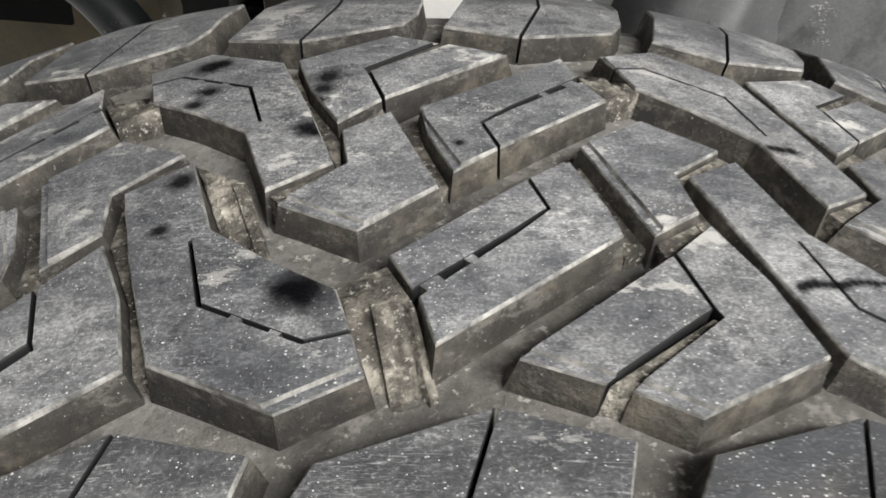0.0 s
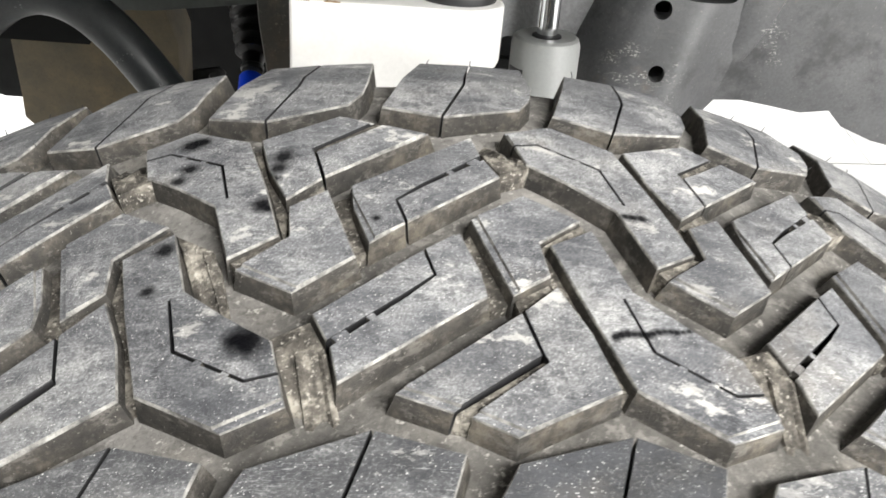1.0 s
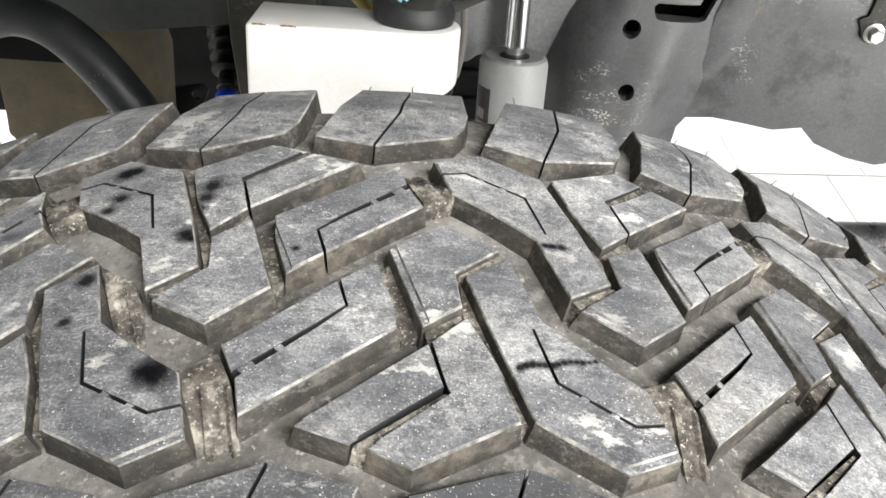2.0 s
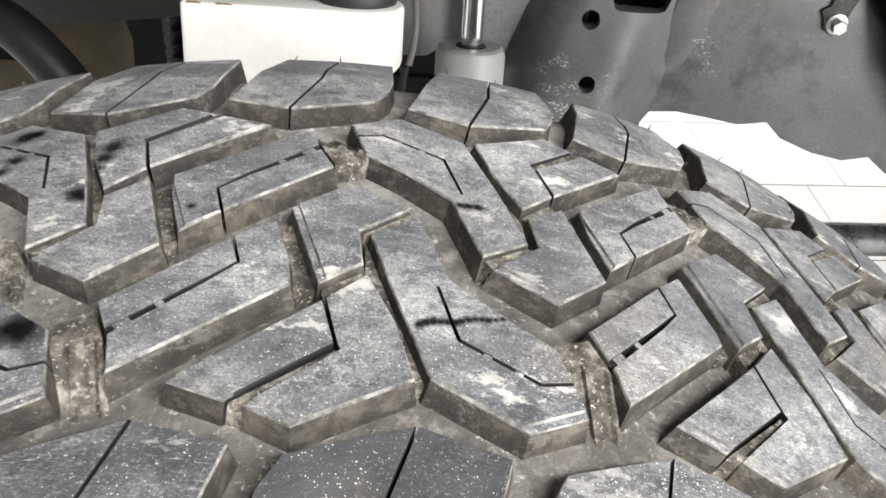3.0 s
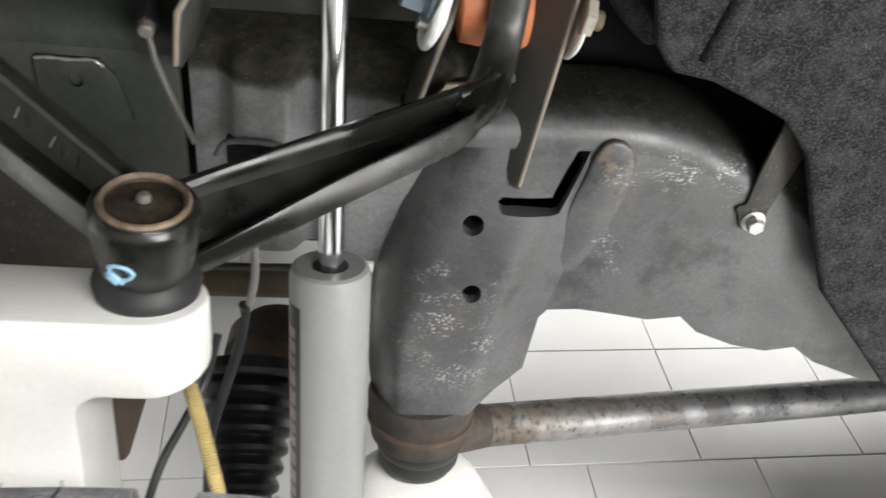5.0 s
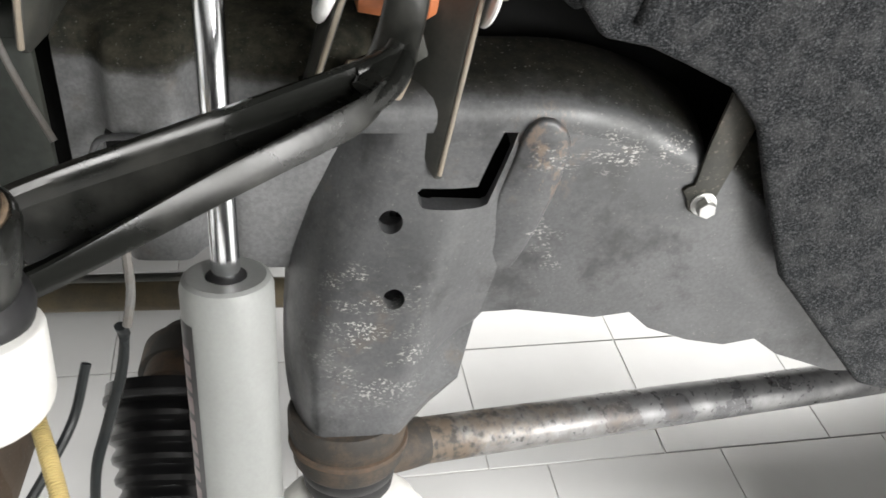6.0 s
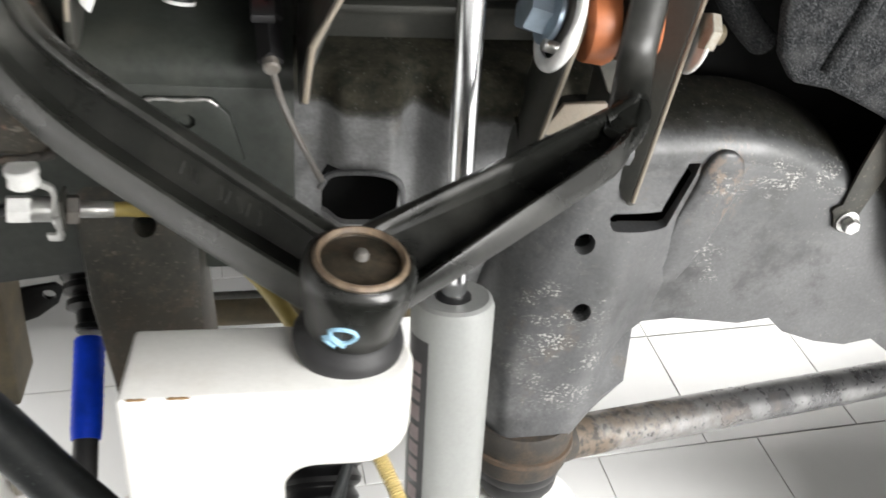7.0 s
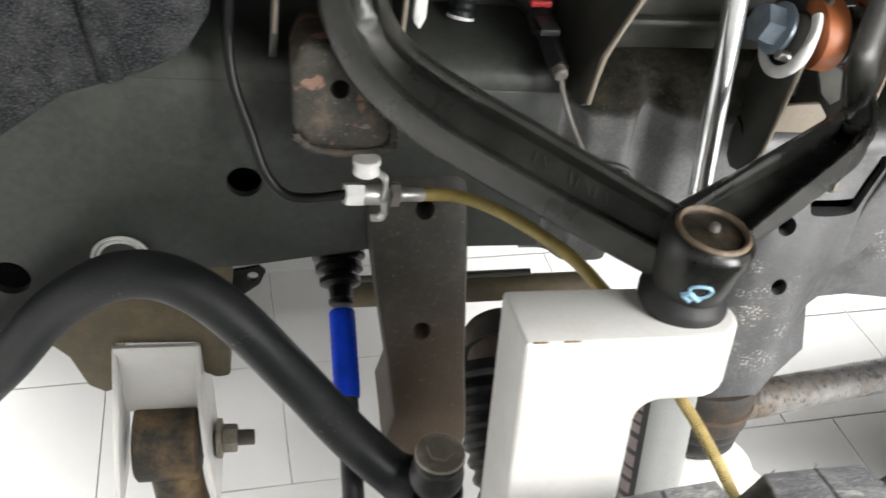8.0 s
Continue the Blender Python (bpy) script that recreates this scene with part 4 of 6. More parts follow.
    part("pillar_foot", turned([(0, 0.027), (0.010, 0.0300), (0.022, 0.0292), (0.03, 0.024)], (-0.0965, 0.4035, 0.582), (-0.0935, 0.396, 0.545)), M_PILLAR, root, "rust-browned foot")
    # centre: recessed pressing behind the arm
    bm, rows = bmesh.new(), []

    def near(d, half, soft):
        return 1 / (1 + math.exp((abs(d) - half) / soft))

    across = np.linspace(-0.024, 0.155, 60)
    levels = [(0.0, z) for z in np.linspace(0.677, 0.800, 20)] + [(0.0012, 0.806), (0.0045, 0.8115), (0.010, 0.8155), (0.018, 0.818), (0.027, 0.8195), (0.034, 0.8205)]
    for back in (0.0, 0.005):
        for away, z in levels:
            crown = 1 - away / 0.034
            rows.append([bm.verts.new((x, 0.466 + back + away - crown * (0.016 * near(x - 0.020, 0.020, 0.0022) + 0.022 * near(x - 0.092, 0.034, 0.003)), z - back * away / 0.034)) for x in across])
    h, w = len(levels), len(across)
    for r in range(h - 1):
        for i in range(w - 1):
            bm.faces.new((rows[r][i], rows[r][i + 1], rows[r + 1][i + 1], rows[r + 1][i]))
            bm.faces.new((rows[h + r][i], rows[h + r + 1][i], rows[h + r + 1][i + 1], rows[h + r][i + 1]))
        bm.faces.new((rows[r][0], rows[r + 1][0], rows[h + r + 1][0], rows[h + r][0]))
        bm.faces.new((rows[r][-1], rows[h + r][-1], rows[h + r + 1][-1], rows[r + 1][-1]))
    for i in range(w - 1):
        bm.faces.new((rows[0][i], rows[h][i], rows[h][i + 1], rows[0][i + 1]))
        bm.faces.new((rows[h - 1][i], rows[h - 1][i + 1], rows[-1][i + 1], rows[-1][i]))
    ob = part("spring_seat_panel", bm, M_PRESS_LIT, root, "recessed pressing with rounded bulges, its coat brightened as if lit", 60)
    hole = [(-0.006, 0.722), (0.036, 0.722), (0.0395, 0.726), (0.0405, 0.742), (0.038, 0.752), (0.032, 0.7575), (0.004, 0.760), (-0.003, 0.757), (-0.006, 0.750)]
    cut(ob, [slab(hole, lambda x, z: (x, 0.40, z), (0, 0.1, 0))])
    bm = sweep(smooth_path([(-0.008, 0.4475, 0.750), (-0.002, 0.4470, 0.7595), (0.014, 0.4465, 0.7615), (0.030, 0.4465, 0.7595), (0.0390, 0.4465, 0.753), (0.0415, 0.4465, 0.738)], 6), 0.0019, 10)
    part("hole_rim", bm, M_RAIL, root)
    # flat mounting pad with a small hole behind the front arm leg
    pad = slab([(-0.0975, 0.8175), (-0.0635, 0.8175), (-0.0545, 0.808), (-0.048, 0.780), (-0.0975, 0.780)], lambda x, z: (x, 0.4285, z), (0, 0.0045, 0), 0.0015)
    ob = part("mounting_pad", pad, M_FRONT_SHADED, root)
    cut(ob, [rod((-0.0765, 0.42, 0.8045), (-0.0765, 0.46, 0.8045), 0.0042)])
    part("scuffed_edge", sweep(smooth_path([(-0.0965, 0.4283, 0.8168), (-0.089, 0.4281, 0.8175), (-0.078, 0.4282, 0.8168), (-0.066, 0.4281, 0.8174), (-0.0605, 0.4282, 0.8140)], 6), lambda t: 0.0007 + 0.0005 * abs(math.sin(t * 17)), 8), M_ZINC, ob, "bare bright scuff")
    # browned lump bracket over the brake line
    lump = slab([(-0.185, 0.822), (-0.178, 0.810), (-0.136, 0.808), (-0.130, 0.816), (-0.130, 0.842), (-0.140, 0.866), (-0.180, 0.868), (-0.186, 0.855)],
                lambda x, z: (x, 0.384 + (z - 0.80) * 0.15, z), (0, 0.05, 0), 0.006, 3)
    ob = part("mount_bracket", lump, M_SCALE, root, "browned welded bracket")
    cut(ob, [rod((-0.160, 0.36, 0.844), (-0.160, 0.46, 0.844), 0.0052)])
    random.seed(23)
    for line in ([(-0.184, 0.819), (-0.174, 0.8105), (-0.150, 0.8085), (-0.132, 0.811)], [(-0.131, 0.812), (-0.1305, 0.826), (-0.131, 0.842)]):
        pts = smooth_path([(x, 0.3838 + (z - 0.80) * 0.15, z) for x, z in line], 8)
        pts = [p + Vector((random.uniform(-1, 1), random.uniform(-1, 1), random.uniform(-1, 1))) * 0.0006 for p in pts]
        part("weld_bead", sweep(pts, lambda t: 0.0022 + 0.0004 * math.sin(t * 40), 10), M_RUST, ob)
    # pivot plates of the upper arm
    def pivot_plate(foot, head, outline, skew, thick):
        """A hanging plate: its front edge runs from foot to head, its face goes back from there."""
        foot, head = Vector(foot), Vector(head)

        def on(back, z):
            p = foot.lerp(head, (z - foot.z) / (head.z - foot.z))
            return (p.x + skew * back, p.y + back, z)

        plate = part("pivot_plate", slab(outline, on, (-thick, 0, 0), 0.0008), M_RAIL_DARK, root)
        # pale strip painted on for the light that the front edge catches
        lip = [Vector(on(0, foot.z + (head.z - foot.z) * k)) + Vector((-0.5 * thick, -0.0004, 0)) for k in (0.02, 0.3, 0.6, 1.0)]
        part("lit_edge", sweep(lip, lambda t: 0.0013 + 0.0003 * math.sin(t * 19), 8), M_PRIMER, plate, "pale strip for light caught on the edge")

    pivot_plate((0.1040, 0.4056, 0.7925), (0.1410, 0.4430, 0.9010), [(0, 0.7925), (0.006, 0.7835), (0.014, 0.7770), (0.024, 0.7745), (0.032, 0.7770), (0.037, 0.7860), (0.041, 0.800), (0.046, 0.815), (0.050, 0.84), (0.055, 0.901), (0, 0.901)], 0.0, 0.0042)
    pivot_plate((0.1737, 0.4195, 0.7550), (0.1965, 0.4420, 0.8900), [(0, 0.755), (0.0040, 0.7590), (0.0070, 0.7655), (0.0120, 0.7660), (0.020, 0.774), (0.030, 0.80), (0.034, 0.89), (0, 0.89)], -1.1, 0.0042)
    for x in (-0.192, -0.123):
        pivot_plate((x, 0.422, 0.858), (x + 0.009, 0.434, 0.99), [(0, 0.858), (0.003, 0.848), (0.010, 0.842), (0.020, 0.842), (0.030, 0.850), (0.050, 0.882), (0.080, 0.99), (0, 0.99)], 0.0, 0.0042)
    # wide gusset behind the sensor lead
    gusset_x = lambda z: float(np.interp(z, (0.82, 0.829, 0.858, 0.887, 0.99), (-0.0155, -0.0148, -0.0115, 0.0065, 0.071)))
    front_y = lambda z: float(np.interp(z, (0.829, 0.858, 0.887, 0.99), (0.4056, 0.405, 0.414, 0.440)))
    steps = (0.829, 0.845, 0.858, 0.872, 0.887, 0.93, 0.99)
    gus = [(front_y(z), z) for z in steps] + [(0.50, 0.99), (0.50, 0.93), (0.50, 0.887), (0.50, 0.858), (0.50, 0.82), (0.44, 0.82), (0.412, 0.824)]
    bm = slab(gus, lambda y, z: (gusset_x(z), y, z), (-0.0045, 0, 0), 0.0008)
    bmesh.ops.triangulate(bm, faces=[f for f in bm.faces if len(f.verts) > 4])
    gp = part("gusset_plate", bm, M_RAIL_DARK, root)
    # the gusset's edge highlight, added as a pale strip
    part("lit_edge", sweep([Vector((gusset_x(z) - 0.002, front_y(z) - 0.0004, z)) for z in steps], lambda t: 0.0016 + 0.0003 * math.sin(t * 23), 8), M_PRIMER, gp, "pale strip for light caught on the edge")
    part("upper_crossplate", box(-0.10, 0.16, 0.5005, 0.506, 0.815, 1.02, 0.001), M_RAIL_DARK, root)
    part("crossplate_step", box(0.000, 0.158, 0.490, 0.5005, 0.838, 0.8445, 0.0025), M_RAIL_DARK, root)
    # olive gusset behind the rear bushing
    gusset = slab([(0.130, 0.880), (0.150, 0.880), (0.154, 0.850), (0.164, 0.816), (0.158, 0.812), (0.149, 0.820), (0.141, 0.836), (0.131, 0.846)], lambda x, z: (x, 0.437, z), (0, 0.004, 0), 0.001)
    part("gusset_plate", gusset, M_RAIL_DARK, root, "dull olive-grey gusset")
    part("primer_plate", slab([(0.112, 0.784), (0.150, 0.790), (0.156, 0.806), (0.148, 0.8155), (0.124, 0.814), (0.116, 0.800)], lambda x, z: (x, 0.4325, z), (0, 0.004, 0), 0.001), M_PRIMER, root, "tan primer plate")
    # made-up dark block, sized to fill the camera's view behind the shock absorber
    bm = slab([(-0.03, 0.24), (-0.01, 0.215), (0.10, 0.215), (0.125, 0.245), (0.13, 0.60), (-0.035, 0.60)], lambda x, z: (x, 1.10, z), (0, 0.16, 0), 0.012, 3)
    for z in (0.27, 0.32, 0.37):
        join(bm, box(-0.028, 0.122, 1.088, 1.104, z - 0.004, z + 0.004, 0.002))
    part("dark_gap_block", bm, M_PAN, root, "dark block filling the gap behind the shock absorber")
    # strap with a flange bolt
    strap = slab([(0.325, 0.802), (0.345, 0.784), (0.3385, 0.757), (0.3335, 0.737), (0.3325, 0.727), (0.326, 0.7225), (0.3185, 0.727), (0.316, 0.735), (0.3125, 0.7405), (0.3145, 0.743), (0.3185, 0.7445), (0.3205, 0.771)],
                 lambda x, z: (x, 0.4300 + 0.05 * (x - 0.2), z), (0, -0.0028, 0), 0.0008)
    st = part("strap", strap, M_PILLAR, root, "steel strap")
    part("flange_bolt", join(turned([(0, 0.0076), (0.002, 0.0076), (0.0025, 0.0055)], (0.3265, 0.4345, 0.732), (0.3265, 0.42, 0.732)),
                             hexagon((0.3265, 0.4315, 0.732), (0.3265, 0.4255, 0.732), 0.0055)), M_ZINC, st, "zinc-plated flange bolt")
    return root


chassis()


def arch_lining(name, outline, y, label):
    """A hanging flap of felt lining, curved, with a rolled lower edge."""
    root = thing(name, label, "wheel arch lining")
    bm = slab(outline, lambda x, z: (x, y, z), (0, 0.010, 0), 0.004, 3)
    bmesh.ops.triangulate(bm, faces=[f for f in bm.faces if len(f.verts) > 4])
    part("felt_panel", bm, M_FELT, root)
    return root


rear = arch_lining("wheel_arch_lining", [(0.222, 1.02), (0.226, 0.877), (0.232, 0.852), (0.244, 0.837), (0.268, 0.833), (0.292, 0.823), (0.316, 0.812), (0.336, 0.790),
                                         (0.356, 0.742), (0.380, 0.690), (0.412, 0.655), (0.462, 0.600), (0.80, 0.50), (0.80, 1.02)], 0.416, "charcoal felt lining hanging behind the wheel")
front = arch_lining("wheel_arch_lining", [(-0.70, 0.74), (-0.42, 0.755), (-0.346, 0.797), (-0.306, 0.826), (-0.263, 0.840), (-0.241, 0.851), (-0.226, 0.875), (-0.222, 1.02), (-0.70, 1.02)],
                    0.412, "charcoal felt lining ahead of the wheel")
for root, pts in ((rear, [(0.270, 0.417, 1.0), (0.272, 0.417, 0.90), (0.262, 0.417, 0.845)]), (front, [(-0.290, 0.411, 1.0), (-0.286, 0.411, 0.90), (-0.278, 0.411, 0.838)])):
    part("lining_fold", sweep(smooth_path(pts, 6), 0.006, 12), M_FELT, root)
part("lining_fold", sweep(smooth_path([(0.202, 0.452, 0.905), (0.211, 0.454, 0.876), (0.228, 0.456, 0.855), (0.242, 0.458, 0.843)], 8), 0.0110, 16, 0.8), M_FELT, rear, "rolled felt edge")


# ---- suspension ----
def upper_control_arm():
    root = thing("upper_control_arm", "black forged upper suspension arm with a round ball joint", "suspension arm")
    spots = []

    def leg(ridge, lower, flange, drop, fill, taper=0.0):
        """A forged leg: rounded ridge, sunken web and a broad lower flange, lofted along two lines."""
        bm, rings = bmesh.new(), []
        spots.clear()
        n = len(ridge)
        for i, (a, b) in enumerate(zip(ridge, lower)):
            way = (ridge[min(i + 1, n - 1)] - ridge[max(i - 1, 0)]).normalized()
            w = b - a
            d = w.length
            w.normalize()
            up = way.cross(w).normalized()
            if up.dot(Vector((0, -0.6, 0.8))) < 0:
                up = -up
            k = min(1.0, d / 0.028)
            fall = drop * (1 - taper * max(0.0, (i / (n - 1) - 0.75) / 0.25))
            deep = -0.0075 + 0.0115 * fill(i / (n - 1))
            q = d - flange * k
            prof = [(-0.0038, -0.008), (-0.0046, -0.002), (-0.0036, 0.0026), (-0.0008, 0.0046), (0.0020 * k, 0.0038), (0.0040 * k, -0.0006), (0.0056 * k, deep),
                    (q - 0.0030 * k, deep), (q - 0.0008 * k, deep * 0.3), (q + 0.0006 * k, 0.0030), (q + 0.0022 * k, 0.0036), (q + 0.0038 * k, 0.0026), (d + 0.0042 * fall / drop, -0.37 * fall), (d + 0.0054 * fall / drop, -0.68 * fall), (d + 0.003, -fall), (0.001, -0.0125)]
            rings.append([bm.verts.new(a + w * s + up * h) for s, h in prof])
            spots.append((a, w, up, deep))
        m = len(rings[0])
        for r, s in zip(rings, rings[1:]):
            for i in range(m):
                bm.faces.new((r[i], r[(i + 1) % m], s[(i + 1) % m], s[i]))
        bm.faces.new(rings[0])
        bm.faces.new(rings[-1])
        return bm

    bm = bmesh.new()
    # rear leg
    ridge = smooth_path([(-0.006, 0.296, 0.820), (0.010, 0.310, 0.822), (0.069, 0.345, 0.829), (0.122, 0.3765, 0.8353), (0.132, 0.3820, 0.8366)], 6)
    lower = smooth_path([(-0.004, 0.270, 0.802), (0.013, 0.285, 0.798), (0.074, 0.320, 0.8175), (0.126, 0.3540, 0.8298), (0.1395, 0.3690, 0.8335)], 6)
    join(bm, leg(ridge, lower, 0.0050, 0.0105, lambda t: max(0.0, (t - 0.86) / 0.14) * 0.5, 0.75))
    sole = smooth_path([(0.104, 0.3435, 0.8215), (0.120, 0.3530, 0.8255), (0.1325, 0.3635, 0.8288), (0.1425, 0.3760, 0.8328), (0.1485, 0.3905, 0.8385), (0.1510, 0.4060, 0.8470), (0.1515, 0.4190, 0.8600)], 8)
    join(bm, sweep(sole, lambda t: 0.0030 + 0.0026 * min(1.0, t * 2.2) - 0.0036 * max(0.0, t - 0.6) / 0.4, 16))
    nub = smooth_path([(0.126, 0.3787, 0.8356), (0.132, 0.3820, 0.8365), (0.137, 0.3850, 0.8376), (0.1415, 0.3885, 0.8394), (0.1445, 0.3925, 0.8420)], 4)
    join(bm, sweep(nub, 0.0047, 14))
    # flat strap that turns up to the eye
    up = smooth_path([(0.1300, 0.3690, 0.8325), (0.1370, 0.3790, 0.8350), (0.1425, 0.3900, 0.8392), (0.1470, 0.4030, 0.8470), (0.1500, 0.4120, 0.8590), (0.1512, 0.4150, 0.875), (0.1515, 0.417, 0.900), (0.1515, 0.420, 0.93)], 8)
    join(bm, sweep(up, lambda t: 0.0046 * min(1.0, 0.6 + 3 * t), 20, 2.2, (1, 0, 0)))
    part("rear_leg", bm, M_ARM, root, "black painted forging", 50)
    bm = bmesh.new()
    # front leg, curving up to its pivot
    ridge = smooth_path([(-0.004, 0.279, 0.838), (-0.016, 0.288, 0.841), (-0.072, 0.333, 0.856), (-0.112, 0.366, 0.867), (-0.134, 0.386, 0.880), (-0.144, 0.402, 0.905), (-0.143, 0.42, 0.94), (-0.142, 0.43, 0.97)], 6)
    lower = smooth_path([(-0.006, 0.262, 0.816), (-0.018, 0.268, 0.818), (-0.076, 0.311, 0.831), (-0.122, 0.348, 0.843), (-0.152, 0.374, 0.862), (-0.166, 0.392, 0.892), (-0.165, 0.412, 0.935), (-0.163, 0.425, 0.97)], 6)
    join(bm, leg(ridge, lower, 0.0105, 0.0130, lambda t: min(1.0, max(0.0, (t - 0.50) / 0.2))))
    arm = part("front_leg", bm, M_LEG, root, "black forging, greyed by dust and a base lifted for light", 50)
    # worn casting marks in the web of the front leg, too faint to read
    def on_web(k, s):
        (a, w, up, deep), (b, v, _, _) = spots[int(k)], spots[int(k) + 1]
        return a.lerp(b, k - int(k)) + w.lerp(v, k - int(k)) * s + up * (deep + 0.0002)

    for k, s0, s1, lean in ((11.6, 0.0090, 0.0150, 0.12), (11.25, 0.0090, 0.0150, -0.12), (11.0, 0.0100, 0.0150, 0.0), (10.1, 0.0090, 0.0150, 0.0), (9.75, 0.0090, 0.0150, 0.15), (9.45, 0.0095, 0.0150, -0.1), (9.05, 0.0090, 0.0150, 0.1), (8.65, 0.0090, 0.0150, 0.0)):
        p, q = on_web(k, s0), on_web(k + lean, s1)
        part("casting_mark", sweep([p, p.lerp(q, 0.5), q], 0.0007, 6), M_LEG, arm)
    # ball joint
    tip = Vector((0.085, -0.05, 1)).normalized()
    top = Vector((0.0, 0.264, 0.843))
    house = turned([(0, 0.0165), (0.004, 0.0180), (0.014, 0.0196), (0.024, 0.0211), (0.0295, 0.0213), (0.0330, 0.0205), (0.0346, 0.0188), (0.0335, 0.0168), (0.0315, 0.0160)], top - tip * 0.0345, top)
    hob = part("ball_joint_housing", house, M_ARM, root, "black round housing")
    part("cap_rim", turned([(0, 0.0150), (0.0008, 0.0184), (0.0024, 0.0182), (0.0034, 0.0174), (0.0030, 0.0158), (0.001, 0.0150)], top - tip * 0.0026, top + tip, 40, True), M_CAP, hob, "browned rolled rim")
    part("worn_ring", turned([(0, 0.0148), (0.0012, 0.0154), (0.0018, 0.0162), (0.0014, 0.0171), (0.0002, 0.0178), (-0.0010, 0.0152)], top + tip * 0.0001, top + tip, 40, True), M_COPPER, hob, "copper-bright worn ring")
    part("cap", turned([(0, 0.0164), (0.0010, 0.0162), (0.0014, 0.0124), (0.0022, 0.0075), (0.0028, 0.0042), (0.0036, 0.0030), (0.0040, 0.0012)], top - tip * 0.0030, top + tip), M_CAP, hob, "browned pressed cap")
    part("grease_nipple", turned([(0, 0.0026), (0.002, 0.0026), (0.0035, 0.0020), (0.0040, 0.0008)], top + tip * 0.0002, top + tip), M_STEEL, hob, "worn grease nipple")
    part("dust_boot", turned([(0, 0.0195), (0.002, 0.0212), (0.006, 0.0218), (0.010, 0.0205), (0.012, 0.0182), (0.014, 0.0176)], top - tip * 0.0455, top), M_BLACK, hob, "black rubber boot")
    side = Vector((-0.33, -0.94, 0))
    across = Vector((0.94, -0.33, 0))

    def daub(points, r):
        line = []
        for s, h in points:
            a = s / 0.0200
            wide = float(np.interp(h, (0.0105, 0.0205, 0.0305), (0.0215, 0.0197, 0.0181)))
            line.append(top - tip * h + (side * math.cos(a) + across * math.sin(a)) * wide + Vector((0, 0, -0.0018 * math.sin(a))))
        return sweep(smooth_path(line, 5), r, 8, 0.9)

    part("paint_mark", daub([(-0.0035, 0.0195), (0.0005, 0.0172), (0.0045, 0.0175), (0.0062, 0.0205), (0.0040, 0.0238), (0.0, 0.0250), (-0.0030, 0.0235), (-0.0038, 0.0200)], 0.0010), M_PALE, hob, "pale blue paint ring")
    part("paint_mark", daub([(-0.0055, 0.0262), (-0.0030, 0.0235), (-0.0005, 0.0248), (0.0025, 0.0262)], 0.0016), M_PALE, hob, "pale blue paint smear")
    part("paint_mark", daub([(-0.0062, 0.0245), (-0.0040, 0.0268), (-0.0010, 0.0280)], 0.0013), M_PALE, hob, "pale blue paint smear")
    # rear pivot: bolt along x, orange bushings, cam washer
    y, z = 0.441, 0.8595
    part("bushing", turned([(0, 0.0150), (0.002, 0.0215), (0.013, 0.0230), (0.016, 0.0215), (0.017, 0.012)], (0.1265, y, z), (0.145, y, z)), M_ORANGE, root, "orange polyurethane bushing")
    part("bushing", turned([(0, 0.012), (0.001, 0.0230), (0.004, 0.0240), (0.008, 0.0215), (0.009, 0.012)], (0.1570, y, z), (0.1665, y, z)), M_ORANGE, root, "orange polyurethane bushing")
    part("arm_eye", turned([(0, 0.0185), (0.002, 0.0200), (0.012, 0.0200), (0.0145, 0.0185)], (0.1440, y, z), (0.160, y, z)), M_ARM, root)
    axis = Vector((1.0, 0.02, -0.30)).normalized()
    mid = Vector((0.1165, 0.4425, 0.8575))
    cam = part("cam_washer", turned([(0, 0.0115), (0.001, 0.0140), (0.003, 0.0140), (0.004, 0.0115)], mid + axis * 0.001, mid + axis), M_STEEL, root, "dull steel cam washer")
    one, two = Vector((0, 1, 0)), axis.cross(Vector((0, 1, 0))).normalized()
    loop = [mid + one * (0.0232 * math.cos(a)) + two * (0.0232 * math.sin(a)) for a in np.linspace(math.radians(125), math.radians(385), 40)]
    part("cam_ring", sweep(loop, 0.0030, 12, 1.3), M_GLEAM, cam, "zinc cam ring with its gleam in the colour")
    part("cam_pin", rod((0.1055, 0.4310, 0.8502), (0.114, 0.4312, 0.8478), 0.0034, 0.0006), M_ZINC, cam, "small steel pin")
    blue = plain("blue_zinc", (0.34, 0.42, 0.50), 0.36, 0.5)
    seat = Vector((0.1120, 0.4520, 0.8580))
    part("bolt_flange", turned([(0, 0.0150), (0.002, 0.0165), (0.004, 0.0165), (0.006, 0.013)], seat + axis * 0.004, seat - axis), blue, cam, "blue-grey flange")
    part("bolt_head", hexagon(seat - axis * 0.014, seat + axis * 0.001, 0.0130), blue, cam, "blue-grey hexagon bolt head")
    part("washer", rod((0.1910, 0.4420, 0.8480), (0.1935, 0.4422, 0.8474), 0.0170, 0.001), M_PLUG, root, "off-white washer")
    nut = part("lock_nut", hexagon((0.1935, 0.4350, 0.8580), (0.1995, 0.4350, 0.8570), 0.0110), M_CREAM, root, "dirty cream lock nut")
    part("bolt_end", rod((0.1990, 0.4350, 0.8570), (0.2050, 0.4350, 0.8560), 0.0056, 0.001), M_BROWN, nut, "browned bolt end")
    # front pivot bushings
    part("bushing", rod((-0.1770, 0.440, 0.925), (-0.163, 0.440, 0.925), 0.024, 0.003), M_ORANGE, root, "orange polyurethane bushing")
    part("bushing", rod((-0.145, 0.440, 0.925), (-0.126, 0.440, 0.925), 0.024, 0.003), M_ORANGE, root, "orange polyurethane bushing")
